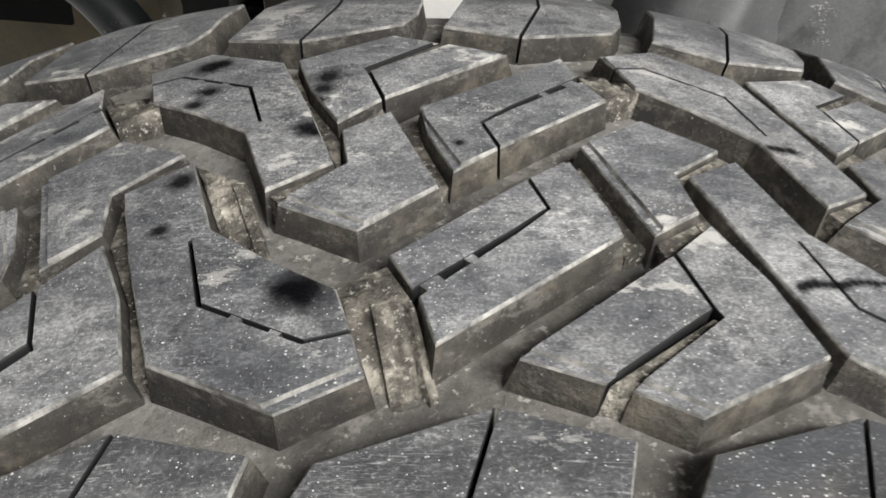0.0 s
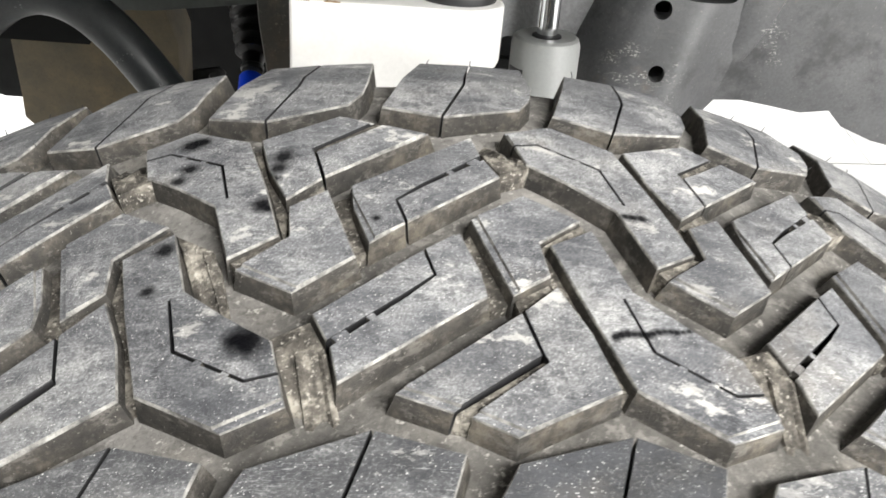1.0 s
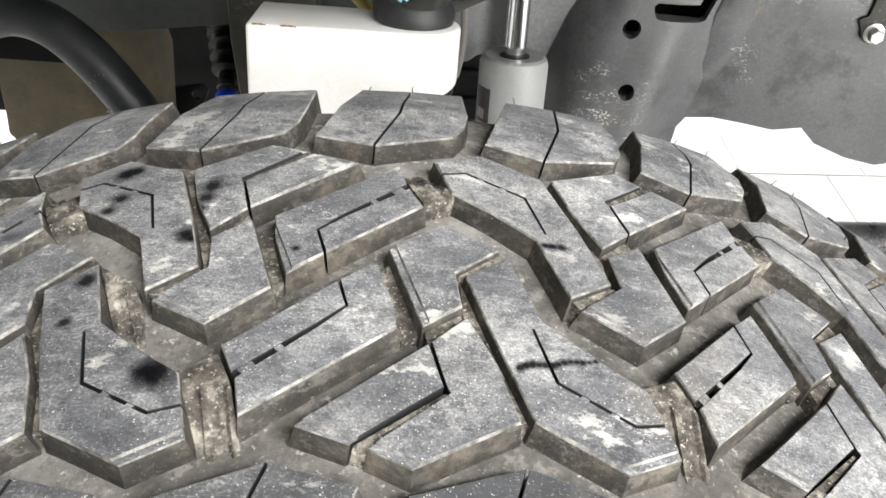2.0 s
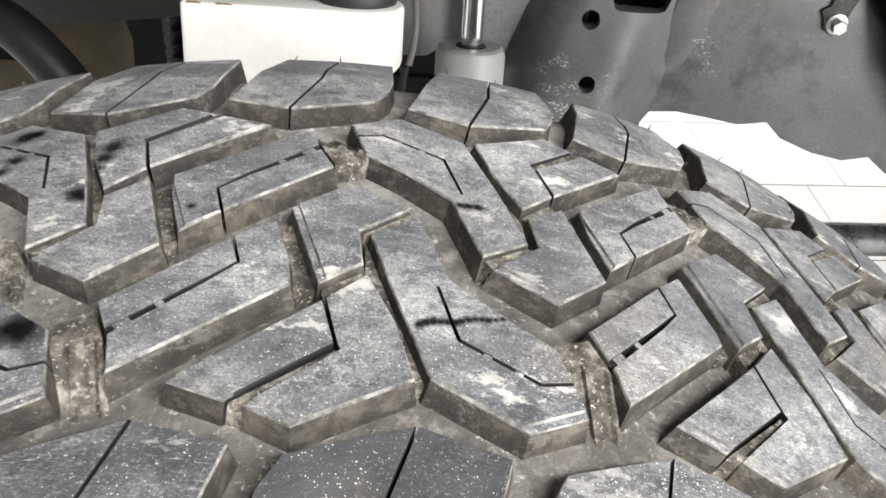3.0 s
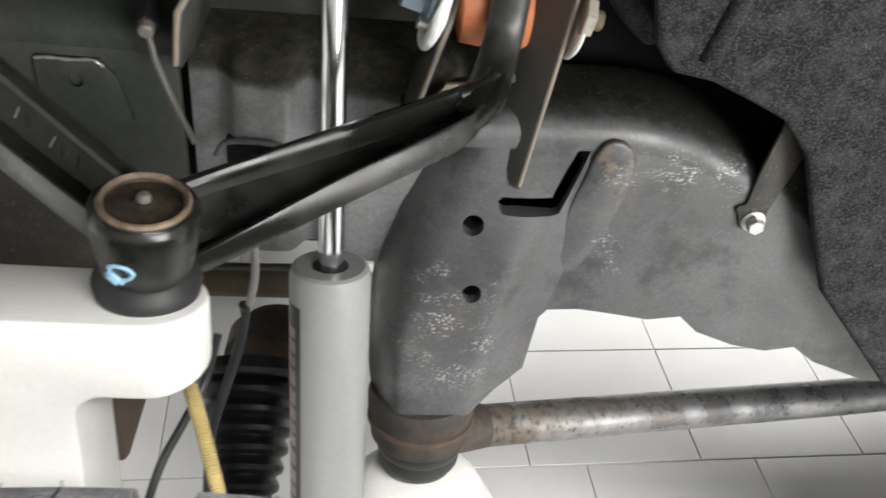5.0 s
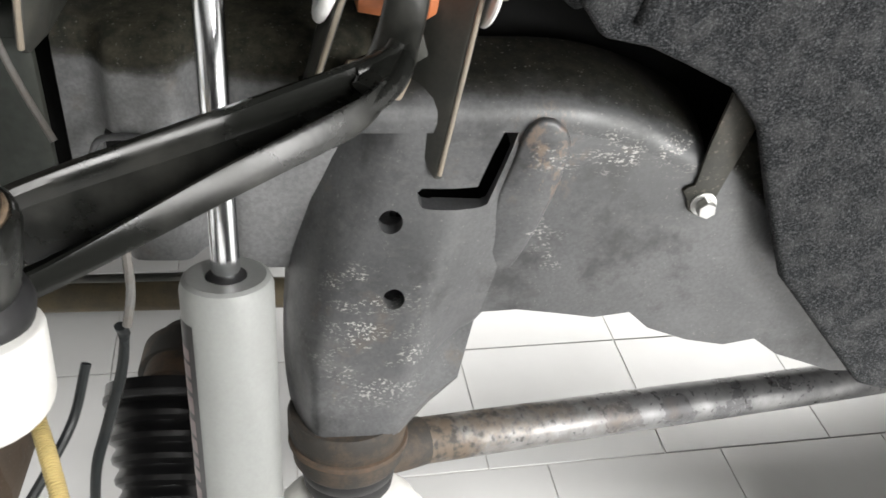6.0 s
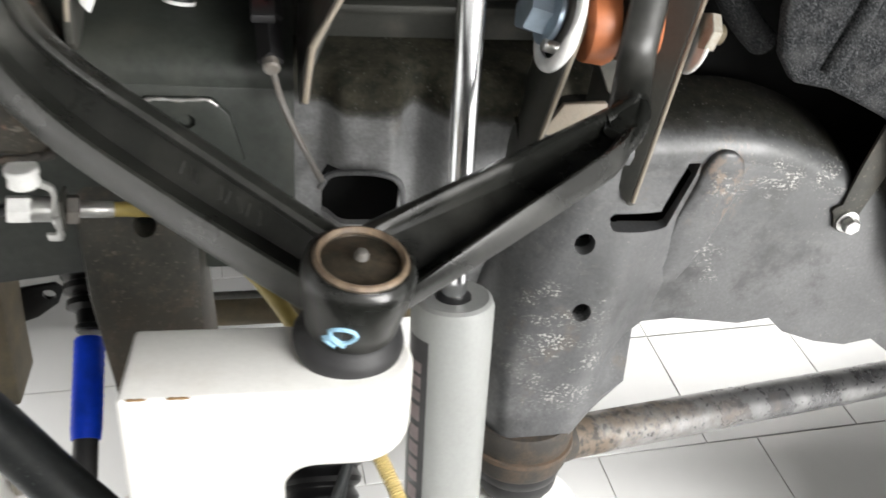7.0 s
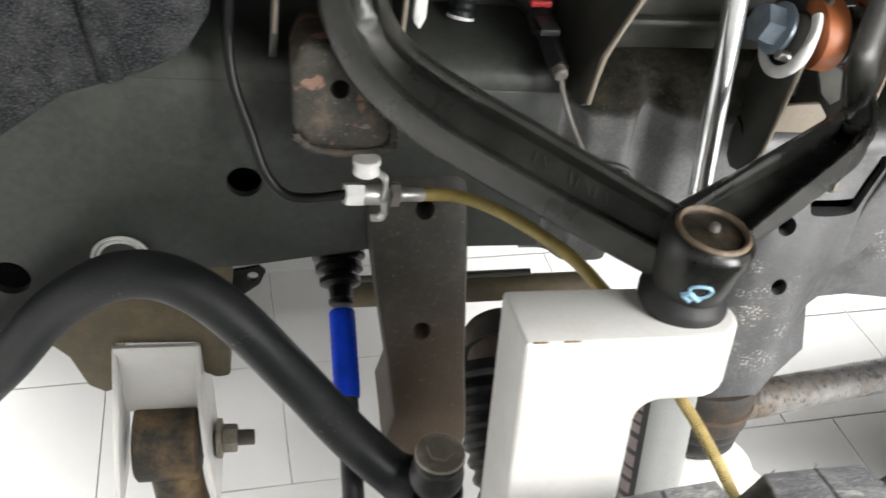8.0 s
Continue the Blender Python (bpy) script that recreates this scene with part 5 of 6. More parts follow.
    part("washer", rod((-0.1135, 0.432, 0.895), (-0.1105, 0.432, 0.895), 0.013, 0.001), M_PLUG, root, "off-white washer")
    return root


def steering_knuckle():
    root = thing("steering_knuckle", "white painted steering knuckle with a squared upper arm", "steering knuckle")
    def at(x, s, z):
        return Vector((x, 0.237 + 0.049 * s + (z - 0.803) * 0.157, z))

    def ceiling(s):
        return 0.803 - 0.0098 * s

    fillet = [(-0.017 - 0.012 * math.sin(a), 0.756 + 0.012 * math.cos(a)) for a in np.linspace(0, math.pi / 2, 7)]
    under = [(-0.0862, 0.45), (-0.029, 0.45), *fillet[::-1], (-0.001, 0.768)]
    bm = bmesh.new()
    front = [bm.verts.new(at(x, 0, z)) for x, z in under]
    back = [bm.verts.new(at(x, 1, z)) for x, z in under]
    turn = [(-0.001 + 0.0225 * math.sin(a), 0.5 - 0.5 * math.cos(a)) for a in np.linspace(0, math.pi, 15)]
    low = [front[-1], *[bm.verts.new(at(x, s, 0.768)) for x, s in turn[1:-1]], back[-1]]
    high = [bm.verts.new(at(x, s, ceiling(s))) for x, s in turn]
    lf, lb = bm.verts.new(at(-0.0862, 0, ceiling(0))), bm.verts.new(at(-0.0862, 1, ceiling(1)))
    bm.faces.new([*front, high[0], lf])
    bm.faces.new([*back[::-1], lb, high[-1]])
    for i in range(len(front) - 1):
        bm.faces.new((front[i], back[i], back[i + 1], front[i + 1]))
    for i in range(14):
        bm.faces.new((low[i], low[i + 1], high[i + 1], high[i]))
    bm.faces.new(low)
    bm.faces.new([lf, *high, lb])
    bm.faces.new((front[0], lf, lb, back[0]))
    bmesh.ops.recalc_face_normals(bm, faces=bm.faces)
    soften(bm, 0.0022, 40, 3)
    part("knuckle_body", bm, M_WHITE, root, "white painted casting with rust-chipped edge", 50)
    for x0, x1 in ((-0.083, -0.076), (-0.069, -0.061)):
        part("rust_chip", sweep(smooth_path([(x0, 0.2378, 0.8024), ((x0 + x1) / 2, 0.2376, 0.8026), (x1, 0.2378, 0.8023)], 4), lambda t: 0.0004 + 0.0004 * abs(math.sin(7 * t)), 8, 0.6), M_BARE, root, "rust spot on the edge")
    part("ball_stud_nut", turned([(0, 0.010), (0.012, 0.010), (0.013, 0.007)], (0.0, 0.262, 0.768), (0.0, 0.260, 0.750)), M_CLAY, root, "orange-brown stud end")
    return root


def shock_absorber():
    root = thing("shock_absorber", "silver-grey shock absorber with a chrome rod", "shock absorber")
    top, way = Vector((0.0645, 0.3855, 0.7195)), Vector((-0.013, 0.20, 1.0)).normalized()
    foot = top - way * 0.30
    part("body_tube", turned([(0, 0.0225), (0.002, 0.0236), (0.294, 0.0236), (0.2985, 0.0222), (0.300, 0.0200), (0.2995, 0.0105), (0.294, 0.0100)], foot, top), M_SHOCK, root, "silver-grey painted tube")
    part("seal", turned([(0, 0.0102), (0.004, 0.0100), (0.005, 0.0078)], top - way * 0.004, top + way), M_BLACK, root, "black rod seal")
    part("rod", turned([(0, 0.0068), (0.002, 0.0072), (0.26, 0.0072)], top - way * 0.01, top + way), M_CHROME, root, "polished chrome rod")
    # label down one side, its lettering as bars
    side = Vector((-0.87, -0.49, 0.0))
    side = (side - way * side.dot(way)).normalized()
    cross = way.cross(side)
    bm = bmesh.new()
    rows = []
    for d in np.linspace(-0.02, -0.24, 12):
        rows.append([bm.verts.new(top + way * d + (side * math.cos(a) + cross * math.sin(a)) * 0.02385) for a in np.linspace(-0.34, 0.34, 7)])
    for a, b in zip(rows, rows[1:]):
        for i in range(6):
            bm.faces.new((a[i], a[i + 1], b[i + 1], b[i]))
    lab = part("label", bm, M_LABEL, root, "dark vertical label with worn lettering")
    random.seed(4)
    d = -0.035
    while d > -0.225:
        tall = random.uniform(0.006, 0.011)
        bm = bmesh.new()
        quad = []
        for dd in (d, d - tall):
            quad.append([bm.verts.new(top + way * dd + (side * math.cos(a) + cross * math.sin(a)) * 0.0241) for a in np.linspace(-0.20, 0.16, 4)])
        for i in range(3):
            bm.faces.new((quad[0][i], quad[0][i + 1], quad[1][i + 1], quad[1][i]))
        part("lettering_bar", bm, M_PRINT, lab)
        d -= tall + random.uniform(0.002, 0.005)
    return root


def bump_stop():
    root = thing("bump_stop", "black stepped rubber bump stop under the collar", "bump stop")
    part("rubber", turned([(0, 0.0300), (0.003, 0.0306), (0.008, 0.0296), (0.0095, 0.0282), (0.012, 0.0288), (0.018, 0.0280), (0.025, 0.0240), (0.028, 0.018)], (0.128, 0.4035, 0.557), (0.1285, 0.396, 0.513)), M_BLACK, root)
    return root


def lower_control_arm():
    root = thing("lower_control_arm", "white painted lower suspension arm", "suspension arm")
    bm = slab([(0.085, 0.30), (0.185, 0.30), (0.205, 0.345), (0.180, 0.425), (0.150, 0.450), (0.105, 0.450), (0.080, 0.400)], lambda x, y: (x, y, 0.500 - (y - 0.38) * 0.2), (0, 0, -0.03), 0.006, 3)
    part("spring_pad", bm, M_WHITE, root)
    part("stop_seat", turned([(0, 0.050), (0.010, 0.046), (0.020, 0.036), (0.023, 0.030)], (0.129, 0.393, 0.505), (0.1285, 0.399, 0.535)), M_WHITE, root)
    return root


def stabiliser_bar():
    root = thing("stabiliser_bar", "thick satin black stabiliser bar arching down to its link", "stabiliser bar")
    line = [(-0.52, 0.43, 0.52), (-0.43, 0.41, 0.575), (-0.371, 0.40, 0.637), (-0.333, 0.40, 0.684), (-0.296, 0.395, 0.714), (-0.262, 0.39, 0.719), (-0.228, 0.38, 0.702), (-0.190, 0.365, 0.662), (-0.155, 0.349, 0.622), (-0.126, 0.332, 0.600), (-0.108, 0.322, 0.596)]
    part("bar", sweep(smooth_path(line, 8), lambda t: 0.0152 if t < 0.9 else 0.0152 + (t - 0.9) * 0.05, 20, 0.95), M_BAR, root)
    part("flattened_eye", turned([(0, 0.017), (0.003, 0.0185), (0.010, 0.0185), (0.013, 0.017)], (-0.100, 0.3155, 0.594), (-0.100, 0.312, 0.610)), M_BAR, root)
    link = part("link_bushing", turned([(0, 0.0155), (0.004, 0.0170), (0.011, 0.0170), (0.016, 0.0140), (0.019, 0.0138), (0.024, 0.0158), (0.027, 0.0150)], (-0.100, 0.3135, 0.612), (-0.100, 0.311, 0.645)), M_BLACK, root, "black rubber link bushing")
    part("washer", turned([(0, 0.0148), (0.001, 0.0156), (0.003, 0.0150), (0.0035, 0.012)], (-0.100, 0.3112, 0.6390), (-0.100, 0.311, 0.65)), M_CREAM, link, "worn steel washer")
    part("link_nut", hexagon((-0.100, 0.311, 0.642), (-0.100, 0.3105, 0.647), 0.0085), M_CREAM, link, "steel hexagon nut")
    return root


def tie_rod():
    root = thing("tie_rod", "tie rod with black bellows and bright blue sleeve", "tie rod")
    a, b = Vector((-0.1515, 0.452, 0.633)), Vector((-0.150, 0.398, 0.600))
    way = (b - a).normalized()
    ribs = [(0, 0.017)]
    for i in range(5):
        d = 0.004 + i * 0.0105
        r = 0.0245 - i * 0.0024
        ribs += [(d, r), (d + 0.004, r), (d + 0.0065, r - 0.006), (d + 0.0085, r - 0.006)]
    ribs += [(0.060, 0.008), (0.066, 0.008)]
    part("bellows", turned(ribs, a - way * 0.070, a), M_GLOSS, root, "black ribbed rubber bellows")
    part("clamp", turned([(0, 0.008), (0.001, 0.0092), (0.004, 0.0092), (0.005, 0.008)], a - way * 0.009, a), M_BAR, root)
    ribbed = [(0, 0.0085)]
    for i in range(12):
        ribbed += [(0.002 + i * 0.005, 0.0095), (0.0045 + i * 0.005, 0.0092)]
    ribbed += [(0.064, 0.0088)]
    part("sleeve", turned(ribbed, a, b), M_BLUE, root, "bright blue sleeve")
    part("rod", rod(b - way * 0.002, b + way * 0.10, 0.0075), M_BLACK, root)
    return root


def pivot_clevis():
    root = thing("lower_pivot_bracket", "white painted clevis with a browned bushing and bolt", "bracket")
    for x, xx, name in ((-0.340, -0.352, "cheek"), (-0.271, -0.262, "cheek")):
        bm = slab([(0.502, 0.335), (0.507, 0.42), (0.520, 0.455), (0.548, 0.510), (0.575, 0.512), (0.590, 0.42), (0.57, 0.335)], lambda y, z: (x + (xx - x) * max(0.0, (0.47 - z) / 0.14), y, z), (0.0045, 0, 0), 0.001)
        part(name, bm, M_WHITE, root)
    part("back_plate", slab([(-0.338, 0.425), (-0.268, 0.425), (-0.268, 0.513), (-0.338, 0.513)], lambda x, z: (x, 0.545 + (0.513 - z) * 0.1, z), (0, 0.005, 0), 0.001), M_WHITE, root)
    bush = part("bushing", turned([(0, 0.033), (0.003, 0.0365), (0.055, 0.0365), (0.058, 0.033)], (-0.332, 0.545, 0.392), (-0.268, 0.545, 0.392)), M_BUSH, root, "browned rubber bushing")
    part("arm_tube", sweep(smooth_path([(-0.300, 0.540, 0.380), (-0.292, 0.520, 0.33), (-0.270, 0.48, 0.26)], 6), 0.024, 18), M_BUSH, bush)
    bolt = part("bolt", rod((-0.262, 0.545, 0.392), (-0.224, 0.545, 0.392), 0.0075, 0.001), M_STEEL, root, "dull steel bolt")
    part("washer", rod((-0.259, 0.545, 0.392), (-0.254, 0.545, 0.392), 0.019, 0.001), M_CREAM, bolt)
    part("nut", hexagon((-0.254, 0.545, 0.392), (-0.240, 0.545, 0.392), 0.0135), M_CREAM, bolt)
    member = thing("front_crossmember", "brown primed crossmember bracket above the clevis", "crossmember")
    bm = slab([(-0.385, 0.60), (-0.388, 0.535), (-0.390, 0.513), (-0.377, 0.497), (-0.366, 0.462), (-0.352, 0.452), (-0.341, 0.458), (-0.338, 0.512), (-0.271, 0.510), (-0.268, 0.474), (-0.255, 0.466), (-0.243, 0.468), (-0.240, 0.53), (-0.235, 0.60), (-0.25, 0.66), (-0.37, 0.66)],
              lambda x, z: (x, 0.552, z), (0, 0.05, 0), 0.003)
    part("bracket_plate", bm, M_BROWN, member)
    tab = slab([(-0.30, 0.530), (-0.216, 0.546), (-0.210, 0.540), (-0.216, 0.525), (-0.234, 0.510), (-0.258, 0.500), (-0.30, 0.498)], lambda x, z: (x, 0.612, z), (0, 0.004, 0), 0.001)
    ob = part("tab", tab, M_GLOSS, member, "black tab with an oval hole")
    cut(ob, [rod((-0.222, 0.59, 0.5345), (-0.222, 0.63, 0.5345), 0.0052)])
    for r in (0.0175, 0.0145):
        ring = [(-0.2925 + r * math.cos(a), 0.4285, 0.7020 + r * math.sin(a)) for a in np.linspace(0.1, 3.0, 9)]
        part("clamp_strip", sweep(smooth_path(ring, 4), 0.0012, 8), M_PLUG, member, "pale clamp strip")
    return root


def brake_line():
    root = thing("brake_line", "brake pipe, zinc union and amber flexible hose", "brake line")
    part("pipe", sweep(smooth_path([(-0.215, 0.425, 0.92), (-0.2175, 0.424, 0.872), (-0.2185, 0.423, 0.856), (-0.2165, 0.417, 0.833), (-0.208, 0.407, 0.808), (-0.2005, 0.398, 0.787), (-0.1895, 0.393, 0.7755), (-0.174, 0.389, 0.7755), (-0.154, 0.381, 0.784)], 8), 0.0030, 12), M_GLOSS, root, "black coated pipe")
    a, b = Vector((-0.157, 0.3815, 0.7835)), Vector((-0.112, 0.3905, 0.7765))
    way = (b - a).normalized()
    part("union_nut", hexagon(a, a + way * 0.011, 0.0068), M_PLUG, root, "pale plated nut")
    part("union_body", turned([(0, 0.0058), (0.001, 0.0062), (0.012, 0.0062), (0.013, 0.005)], a + way * 0.010, b), M_ZINC, root, "zinc-plated union")
    part("lock_nut", hexagon(a + way * 0.026, a + way * 0.032, 0.0075), M_STEEL, root)
    part("ferrule", turned([(0, 0.0038), (0.001, 0.0042), (0.016, 0.0042), (0.017, 0.0036)], a + way * 0.031, b), M_ZINC, root)
    c = a + way * 0.0215
    clip = [c + Vector((-0.004, -0.002, 0.016)), c + Vector((0.001, -0.004, 0.0145)), c + Vector((0.002, -0.006, 0.008)), c + Vector((0.0015, -0.007, 0)),
            c + Vector((0.002, -0.006, -0.008)), c + Vector((0.000, -0.004, -0.0135)), c + Vector((-0.005, -0.002, -0.015))]
    part("spring_clip", sweep(smooth_path(clip, 5), 0.0016, 8, 1.6), M_ZINC, root, "zinc spring clip")
    part("clip_plate", slab([(-0.007, -0.009), (0.007, -0.009), (0.007, 0.009), (-0.007, 0.009)], lambda y, z: c + Vector((0.003, y, z)), (0.002, 0, 0), 0.0005), M_RAIL_DARK, root)
    part("hose", sweep(smooth_path([b - way * 0.002, b + way * 0.010, (-0.090, 0.393, 0.7735), (-0.072, 0.380, 0.7745), (-0.054, 0.355, 0.7770), (-0.036, 0.328, 0.7765), (-0.020, 0.303, 0.768)], 8), 0.0038, 14), M_AMBER, root, "amber flexible hose")
    plug = thing("rubber_plug", "white plastic plug in the bracket", "plug")
    part("plug_body", turned([(0, 0.0065), (0.001, 0.0075), (0.006, 0.0066), (0.0065, 0.0076), (0.0095, 0.0076), (0.010, 0.0070)], (-0.1455, 0.3785, 0.7990), (-0.1455, 0.3790, 0.812)), M_PLUG, plug)
    return root


def yellow_hose():
    root = thing("brake_hose", "yellow spring-wrapped brake hose behind the knuckle", "hose")
    line = smooth_path([(-0.006, 0.288, 0.778), (0.001, 0.281, 0.756), (0.008, 0.268, 0.741), (0.0175, 0.247, 0.730), (0.027, 0.224, 0.717), (0.036, 0.204, 0.698), (0.045, 0.190, 0.660), (0.048, 0.187, 0.600)], 90)
    steps = len(line)
    part("hose", sweep(line[::12], lambda t: 0.0029, 12), M_YELLOW, root)
    part("spring_wrap", sweep(line, lambda t: 0.0032 + 0.0004 * math.sin(t * steps * 1.57), 14), M_YELLOW, root, "coiled yellow guard", 80)
    cable = thing("speed_sensor_cable", "thin dark grey cable beside the hose", "cable")
    part("cable", sweep(smooth_path([(0.012, 0.318, 0.725), (0.006, 0.305, 0.704), (-0.002, 0.285, 0.694), (-0.010, 0.265, 0.685), (-0.016, 0.245, 0.665), (-0.020, 0.230, 0.630), (-0.020, 0.225, 0.560), (-0.018, 0.230, 0.480)], 8), 0.0022, 10), M_BAR, cable)
    return root


def drive_shaft_boot():
    root = thing("drive_shaft_boot", "black ribbed drive shaft boot", "rubber boot")
    ribs, d, r = [(0, 0.030), (0.001, 0.0445), (0.016, 0.0450), (0.018, 0.040)], 0.020, 0.0440
    for i in range(7):
        ribs += [(d + 0.002, r - 0.0012), (d + 0.005, r), (d + 0.009, r - 0.0012), (d + 0.012, r - 0.006), (d + 0.014, r - 0.006)]
        d += 0.0150
        r -= 0.0030
    ribs += [(d + 0.002, 0.016), (d + 0.012, 0.016)]
    part("bellows", turned(ribs, (-0.008, 0.530, 0.492), (-0.004, 0.40, 0.405)), M_GLOSS, root, "black ribbed rubber bellows")
    part("band", turned([(0, 0.0448), (0.001, 0.0456), (0.005, 0.0456), (0.006, 0.0448)], (-0.008, 0.522, 0.4867), (-0.004, 0.40, 0.405)), M_BLACK, root, "dull clamp band")
    hub = thing("differential_flange", "brown dusty flange behind the drive shaft boot", "drive flange")
    part("axle_stub", rod((0.0, 0.52, 0.485), (0.004, 0.56, 0.485), 0.030, 0.002), M_RUSTY, hub)
    part("flange", turned([(0, 0.040), (0.004, 0.048), (0.026, 0.048), (0.030, 0.042), (0.040, 0.038)], (0.012, 0.548, 0.472), (0.020, 0.65, 0.490)), M_RUST, hub)
    bar = thing("steering_rack", "dusty brown steering rack tube behind the shock absorber", "steering rack")
    part("rack_tube", sweep(smooth_path([(-0.14, 0.62, 0.503), (-0.02, 0.62, 0.506), (0.06, 0.62, 0.508), (0.11, 0.62, 0.509)], 6), 0.013, 14), M_BROWN, bar)
    part("rack_pipe", sweep(smooth_path([(-0.14, 0.60, 0.538), (-0.06, 0.60, 0.540), (0.035, 0.60, 0.543)], 6), 0.0035, 10), M_RAIL_DARK, bar)
    stay = thing("cable_stay", "thin dark stay behind the knuckle", "bracket")
    part("stay", sweep(smooth_path([(0.021, 0.345, 0.722), (0.021, 0.348, 0.712), (0.017, 0.345, 0.690), (0.009, 0.335, 0.665), (0.002, 0.325, 0.640), (-0.004, 0.322, 0.580), (-0.004, 0.330, 0.500)], 6), 0.0030, 12, 0.8), M_BAR, stay)
    part("stay_wire", sweep(smooth_path([(0.024, 0.345, 0.722), (0.027, 0.350, 0.740), (0.026, 0.356, 0.765)], 6), 0.0022, 8), M_STEEL, stay)
    return root


def cross_pipe():
    root = thing("side_pipe", "dull galvanised pipe running back under the frame", "pipe")
    line = [(0.135, 0.430, 0.528), (0.18, 0.446, 0.519), (0.36, 0.495, 0.493), (0.53, 0.540, 0.469), (0.75, 0.60, 0.44)]
    part("tube", sweep(smooth_path(line, 8), 0.0165, 24), M_PIPE, root)
    part("weld_collar", sweep([Vector((0.146, 0.433, 0.526)), Vector((0.165, 0.440, 0.522)), Vector((0.180, 0.446, 0.5195))], lambda t: 0.0185 - 0.0015 * t, 24), M_RUST, root, "rusty weld end")
    return root


def sensor_lead():
    root = thing("sensor_lead", "black connector with red clip on a thin lead", "wiring")
    a, b = Vector((-0.036, 0.466, 0.856)), Vector((-0.033, 0.420, 0.843))
    way = (b - a).normalized()
    part("connector", sweep([a, a + way * 0.016, a + way * 0.018, a + way * 0.034, b], lambda t: 0.0085 if t < 0.4 else 0.0065, 4), M_BLACK, root, "black plastic connector")
    part("latch", box(-0.0425, -0.0305, 0.436, 0.456, 0.8555, 0.8600, 0.001), M_BLACK, root)
    part("red_clip", box(-0.0435, -0.0305, 0.461, 0.470, 0.8625, 0.8665, 0.0012), M_RED, root, "red locking clip")
    part("ferrule", rod(b - way * 0.002, b + way * 0.006, 0.0042, 0.001), M_STEEL, root)
    part("lead", sweep(smooth_path([b, (-0.0312, 0.4165, 0.836), (-0.0275, 0.4120, 0.824), (-0.0195, 0.4055, 0.807), (-0.0085, 0.3970, 0.788)], 8), 0.0017, 10), M_STEEL, root)
    part("loom", sweep(smooth_path([(-0.036, 0.470, 0.858), (-0.050, 0.490, 0.862), (-0.075, 0.495, 0.872), (-0.10, 0.497, 0.90)], 8), 0.0065, 12), M_BLACK, root)
    conduit = thing("corrugated_conduit", "grey corrugated conduit behind the front pivot", "conduit")
    ribs = [(0, 0.008)]
    for i in range(14):
        ribs += [(0.002 + i * 0.005, 0.0082), (0.0045 + i * 0.005, 0.0072)]
    part("tube", turned(ribs, (-0.0813, 0.4815, 0.8465), (-0.0735, 0.494, 0.900)), M_BAR, conduit, "grey corrugated tube")
    part("end_ring", turned([(0, 0.0070), (0.0005, 0.0088), (0.0022, 0.0088), (0.0026, 0.0070)], (-0.0815, 0.4812, 0.8455), (-0.0735, 0.494, 0.900)), M_GLEAM, conduit, "bright end ring")
    tab = thing("plastic_retainer", "white plastic retainer beside the front pivot plate", "retainer")
    part("retainer", slab([(-0.1190, 0.868), (-0.1150, 0.863), (-0.1120, 0.870), (-0.1105, 0.92), (-0.1180, 0.92)], lambda x, z: (x, 0.424, z), (0, 0.007, 0), 0.0012), M_PLUG, tab)
    return root


upper_control_arm()
steering_knuckle()
shock_absorber()
bump_stop()
lower_control_arm()
stabiliser_bar()
tie_rod()
pivot_clevis()
brake_line()
yellow_hose()
drive_shaft_boot()
cross_pipe()
sensor_lead()


# ---- added body blocks, mostly unseen, sized to shade the frame and floor ----
def truck_shade_blocks():
    root = thing("truck_shade_blocks", "dark blocks standing in for the pickup body, mostly unseen, shading the wheel", "pickup truck")
    # ends where its shadow edge is wanted on the floor
    part("pan_shade_block", box(-0.75, 3.0, 0.53, 1.64, 0.90, 0.96, 0.01), M_PAN, root)
    # reaches low to keep front light off the floor
    part("side_shade_block", box(0.70, 3.0, 0.42, 0.53, 0.07, 1.75, 0.03), M_PAN, root)
    part("wing_dark_sheet", box(-0.75, 0.85, 0.525, 0.535, 0.80, 1.30, 0.004), M_PAN, root)
    # unseen; keeps overhead light off the rails and knuckle
    part("arch_shade_block", box(-0.75, 0.85, -0.10, 0.60, 1.24, 1.30, 0.01), M_PAN, root)
    # made-up dark block that blackens the gaps beside the knuckle
    part("sump_dark_block", box(-0.75, 0.06, 1.15, 1.6, 0.14, 0.92, 0.03), M_PAN, root)
    part("bay_shade_block", box(-0.75, 0.85, 0.60, 1.64, 0.96, 1.35, 0.03), M_PAN, root)
    return root


truck_shade_blocks()


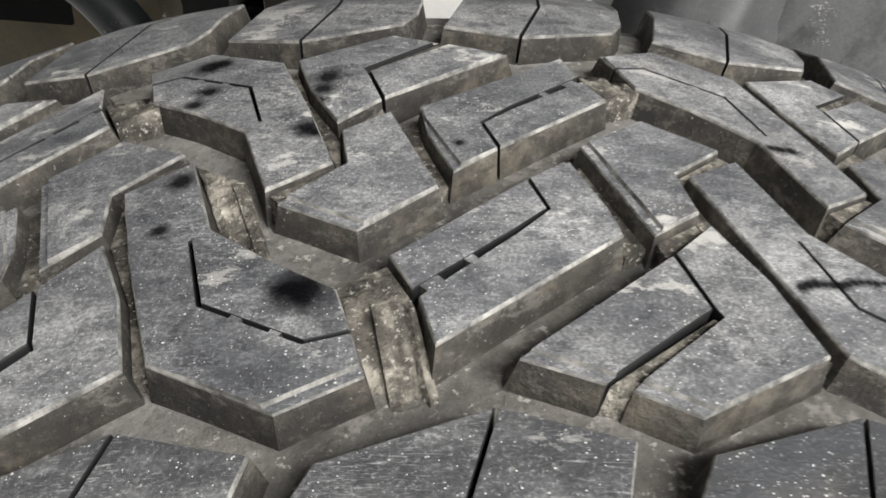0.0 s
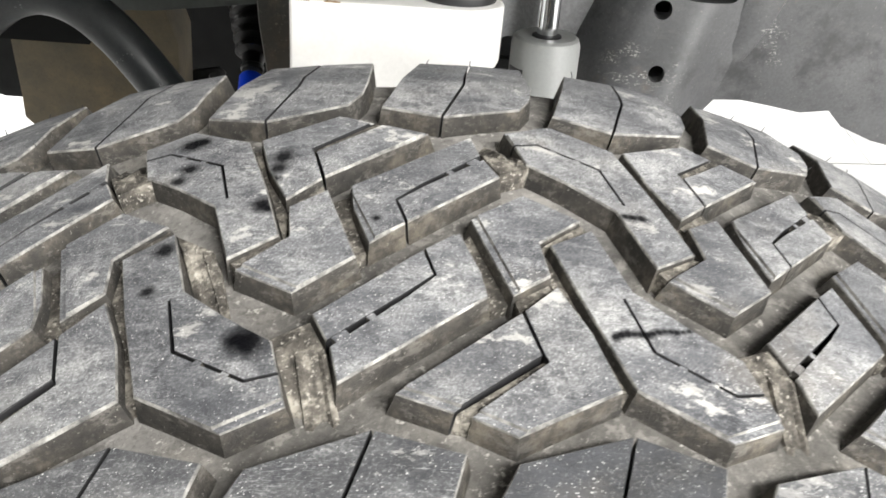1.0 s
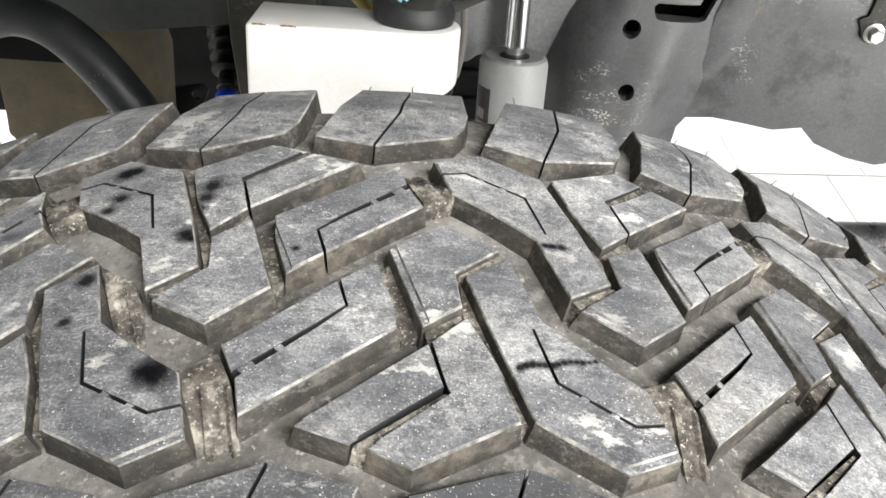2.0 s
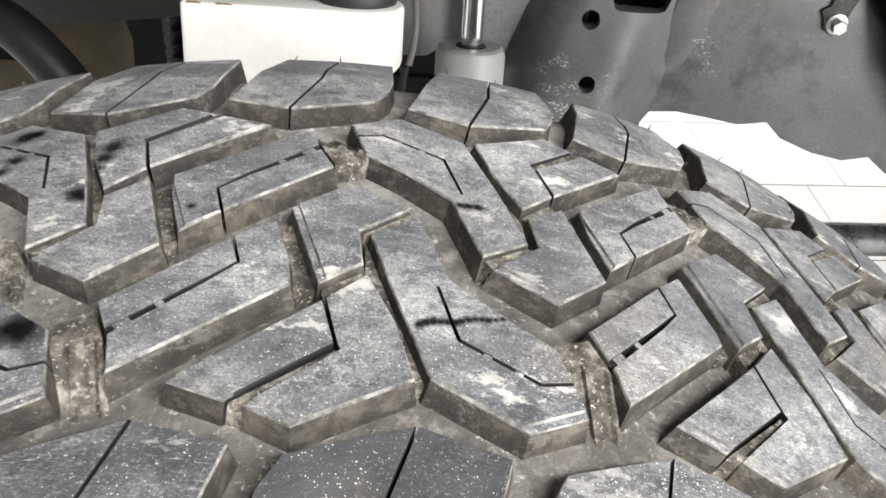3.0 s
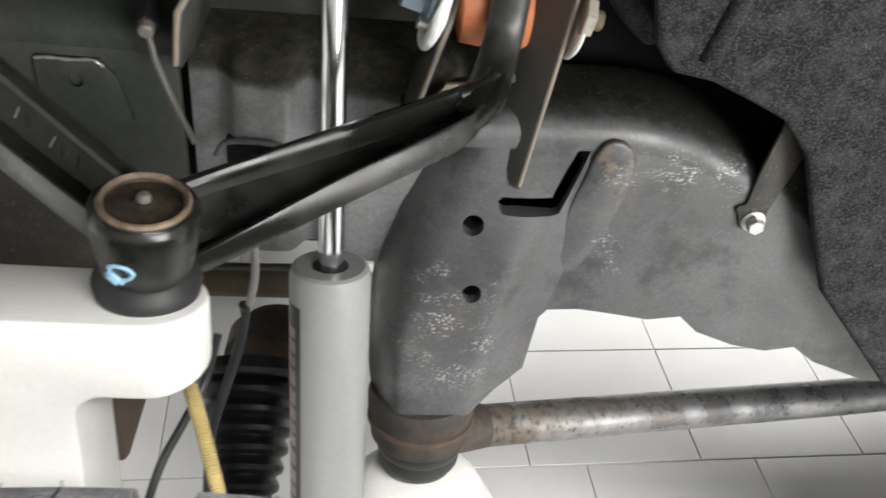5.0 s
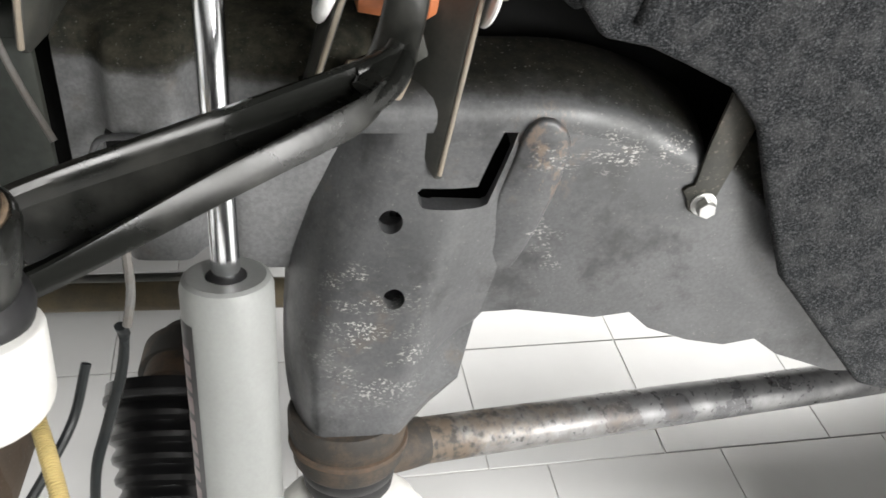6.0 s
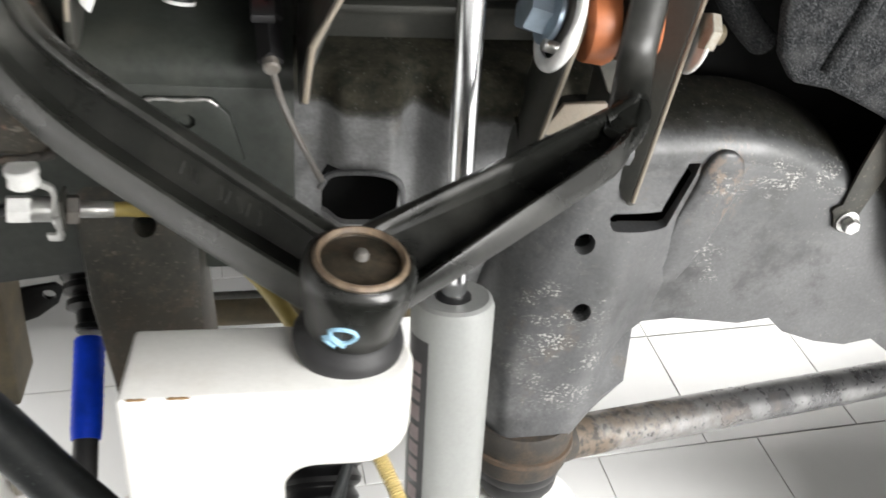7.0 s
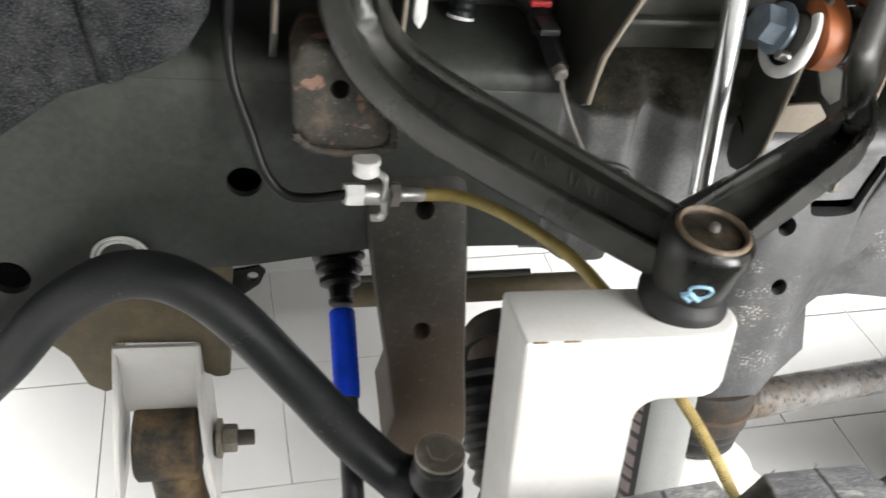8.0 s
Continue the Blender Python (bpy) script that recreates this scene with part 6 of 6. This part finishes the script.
# ---- room ----
def room():
    # unseen walls that close the room, kept grey to limit bounced light
    for name, args in (("wall_front", (-4.1, 4.1, -2.5, -2.4, 0, 3.2)), ("wall_back", (-4.1, 4.1, 4.0, 4.1, 0, 3.2)),
                       ("wall_left", (-4.1, -4.0, -2.4, 4.0, 0, 3.2)), ("wall_right", (4.0, 4.1, -2.4, 4.0, 0, 3.2))):
        tagged(part(name, box(*args), M_WALL), "plain grey wall, unseen", "wall", "", "structure")
    tagged(part("ceiling", box(-4.1, 4.1, -2.5, 4.1, 3.2, 3.3), M_WALL), "plain grey ceiling, unseen", "ceiling", "", "structure")
    floor = tagged(part("floor", box(-4.1, 4.1, -2.5, 4.1, -0.10, -0.0022), M_GROUT), "pale glazed tiles laid in staggered rows with grey joints", "floor", "", "structure")
    # tiles in staggered rows, the grid turned by 4.8 degrees
    size_u, size_v, joint = 0.266, 0.2405, 0.0018
    bm = slab([(joint / 2, joint / 2), (size_u - joint / 2, joint / 2), (size_u - joint / 2, size_v - joint / 2), (joint / 2, size_v - joint / 2)], lambda x, y: (x, y, -0.008), (0, 0, 0.008))
    soften(bm, 0.0008, 30, 1)
    me = mesh_of("tile", bm, M_TILE)
    grid = pose(0.604, 0.8535, 0, 0, 0, 4.5)
    near = []
    far = bmesh.new()
    for j in range(-20, 13):
        shift = -0.181 * (j % 3 == 2)
        for i in range(-19, 16):
            m = grid @ pose(i * size_u + shift, j * size_v, 0)
            c = m.translation
            if abs(c.x) > 3.7 or not -2.35 < c.y < 3.7:
                continue
            if -1.9 < c.x < 2.0 and -0.1 < c.y < 1.75 and len(near) < 300:
                ob = new("tile", me)
                ob.parent = floor
                ob.matrix_basis = m
                near.append(ob)
            else:
                quad = [m @ Vector(p) for p in ((joint / 2, joint / 2, 0), (size_u - joint / 2, joint / 2, 0), (size_u - joint / 2, size_v - joint / 2, 0), (joint / 2, size_v - joint / 2, 0))]
                far.faces.new([far.verts.new(p) for p in quad])
    tagged(part("tile_field", far, M_TILE, floor), "pale glazed tiles farther off", "", "", "stuff")


room()
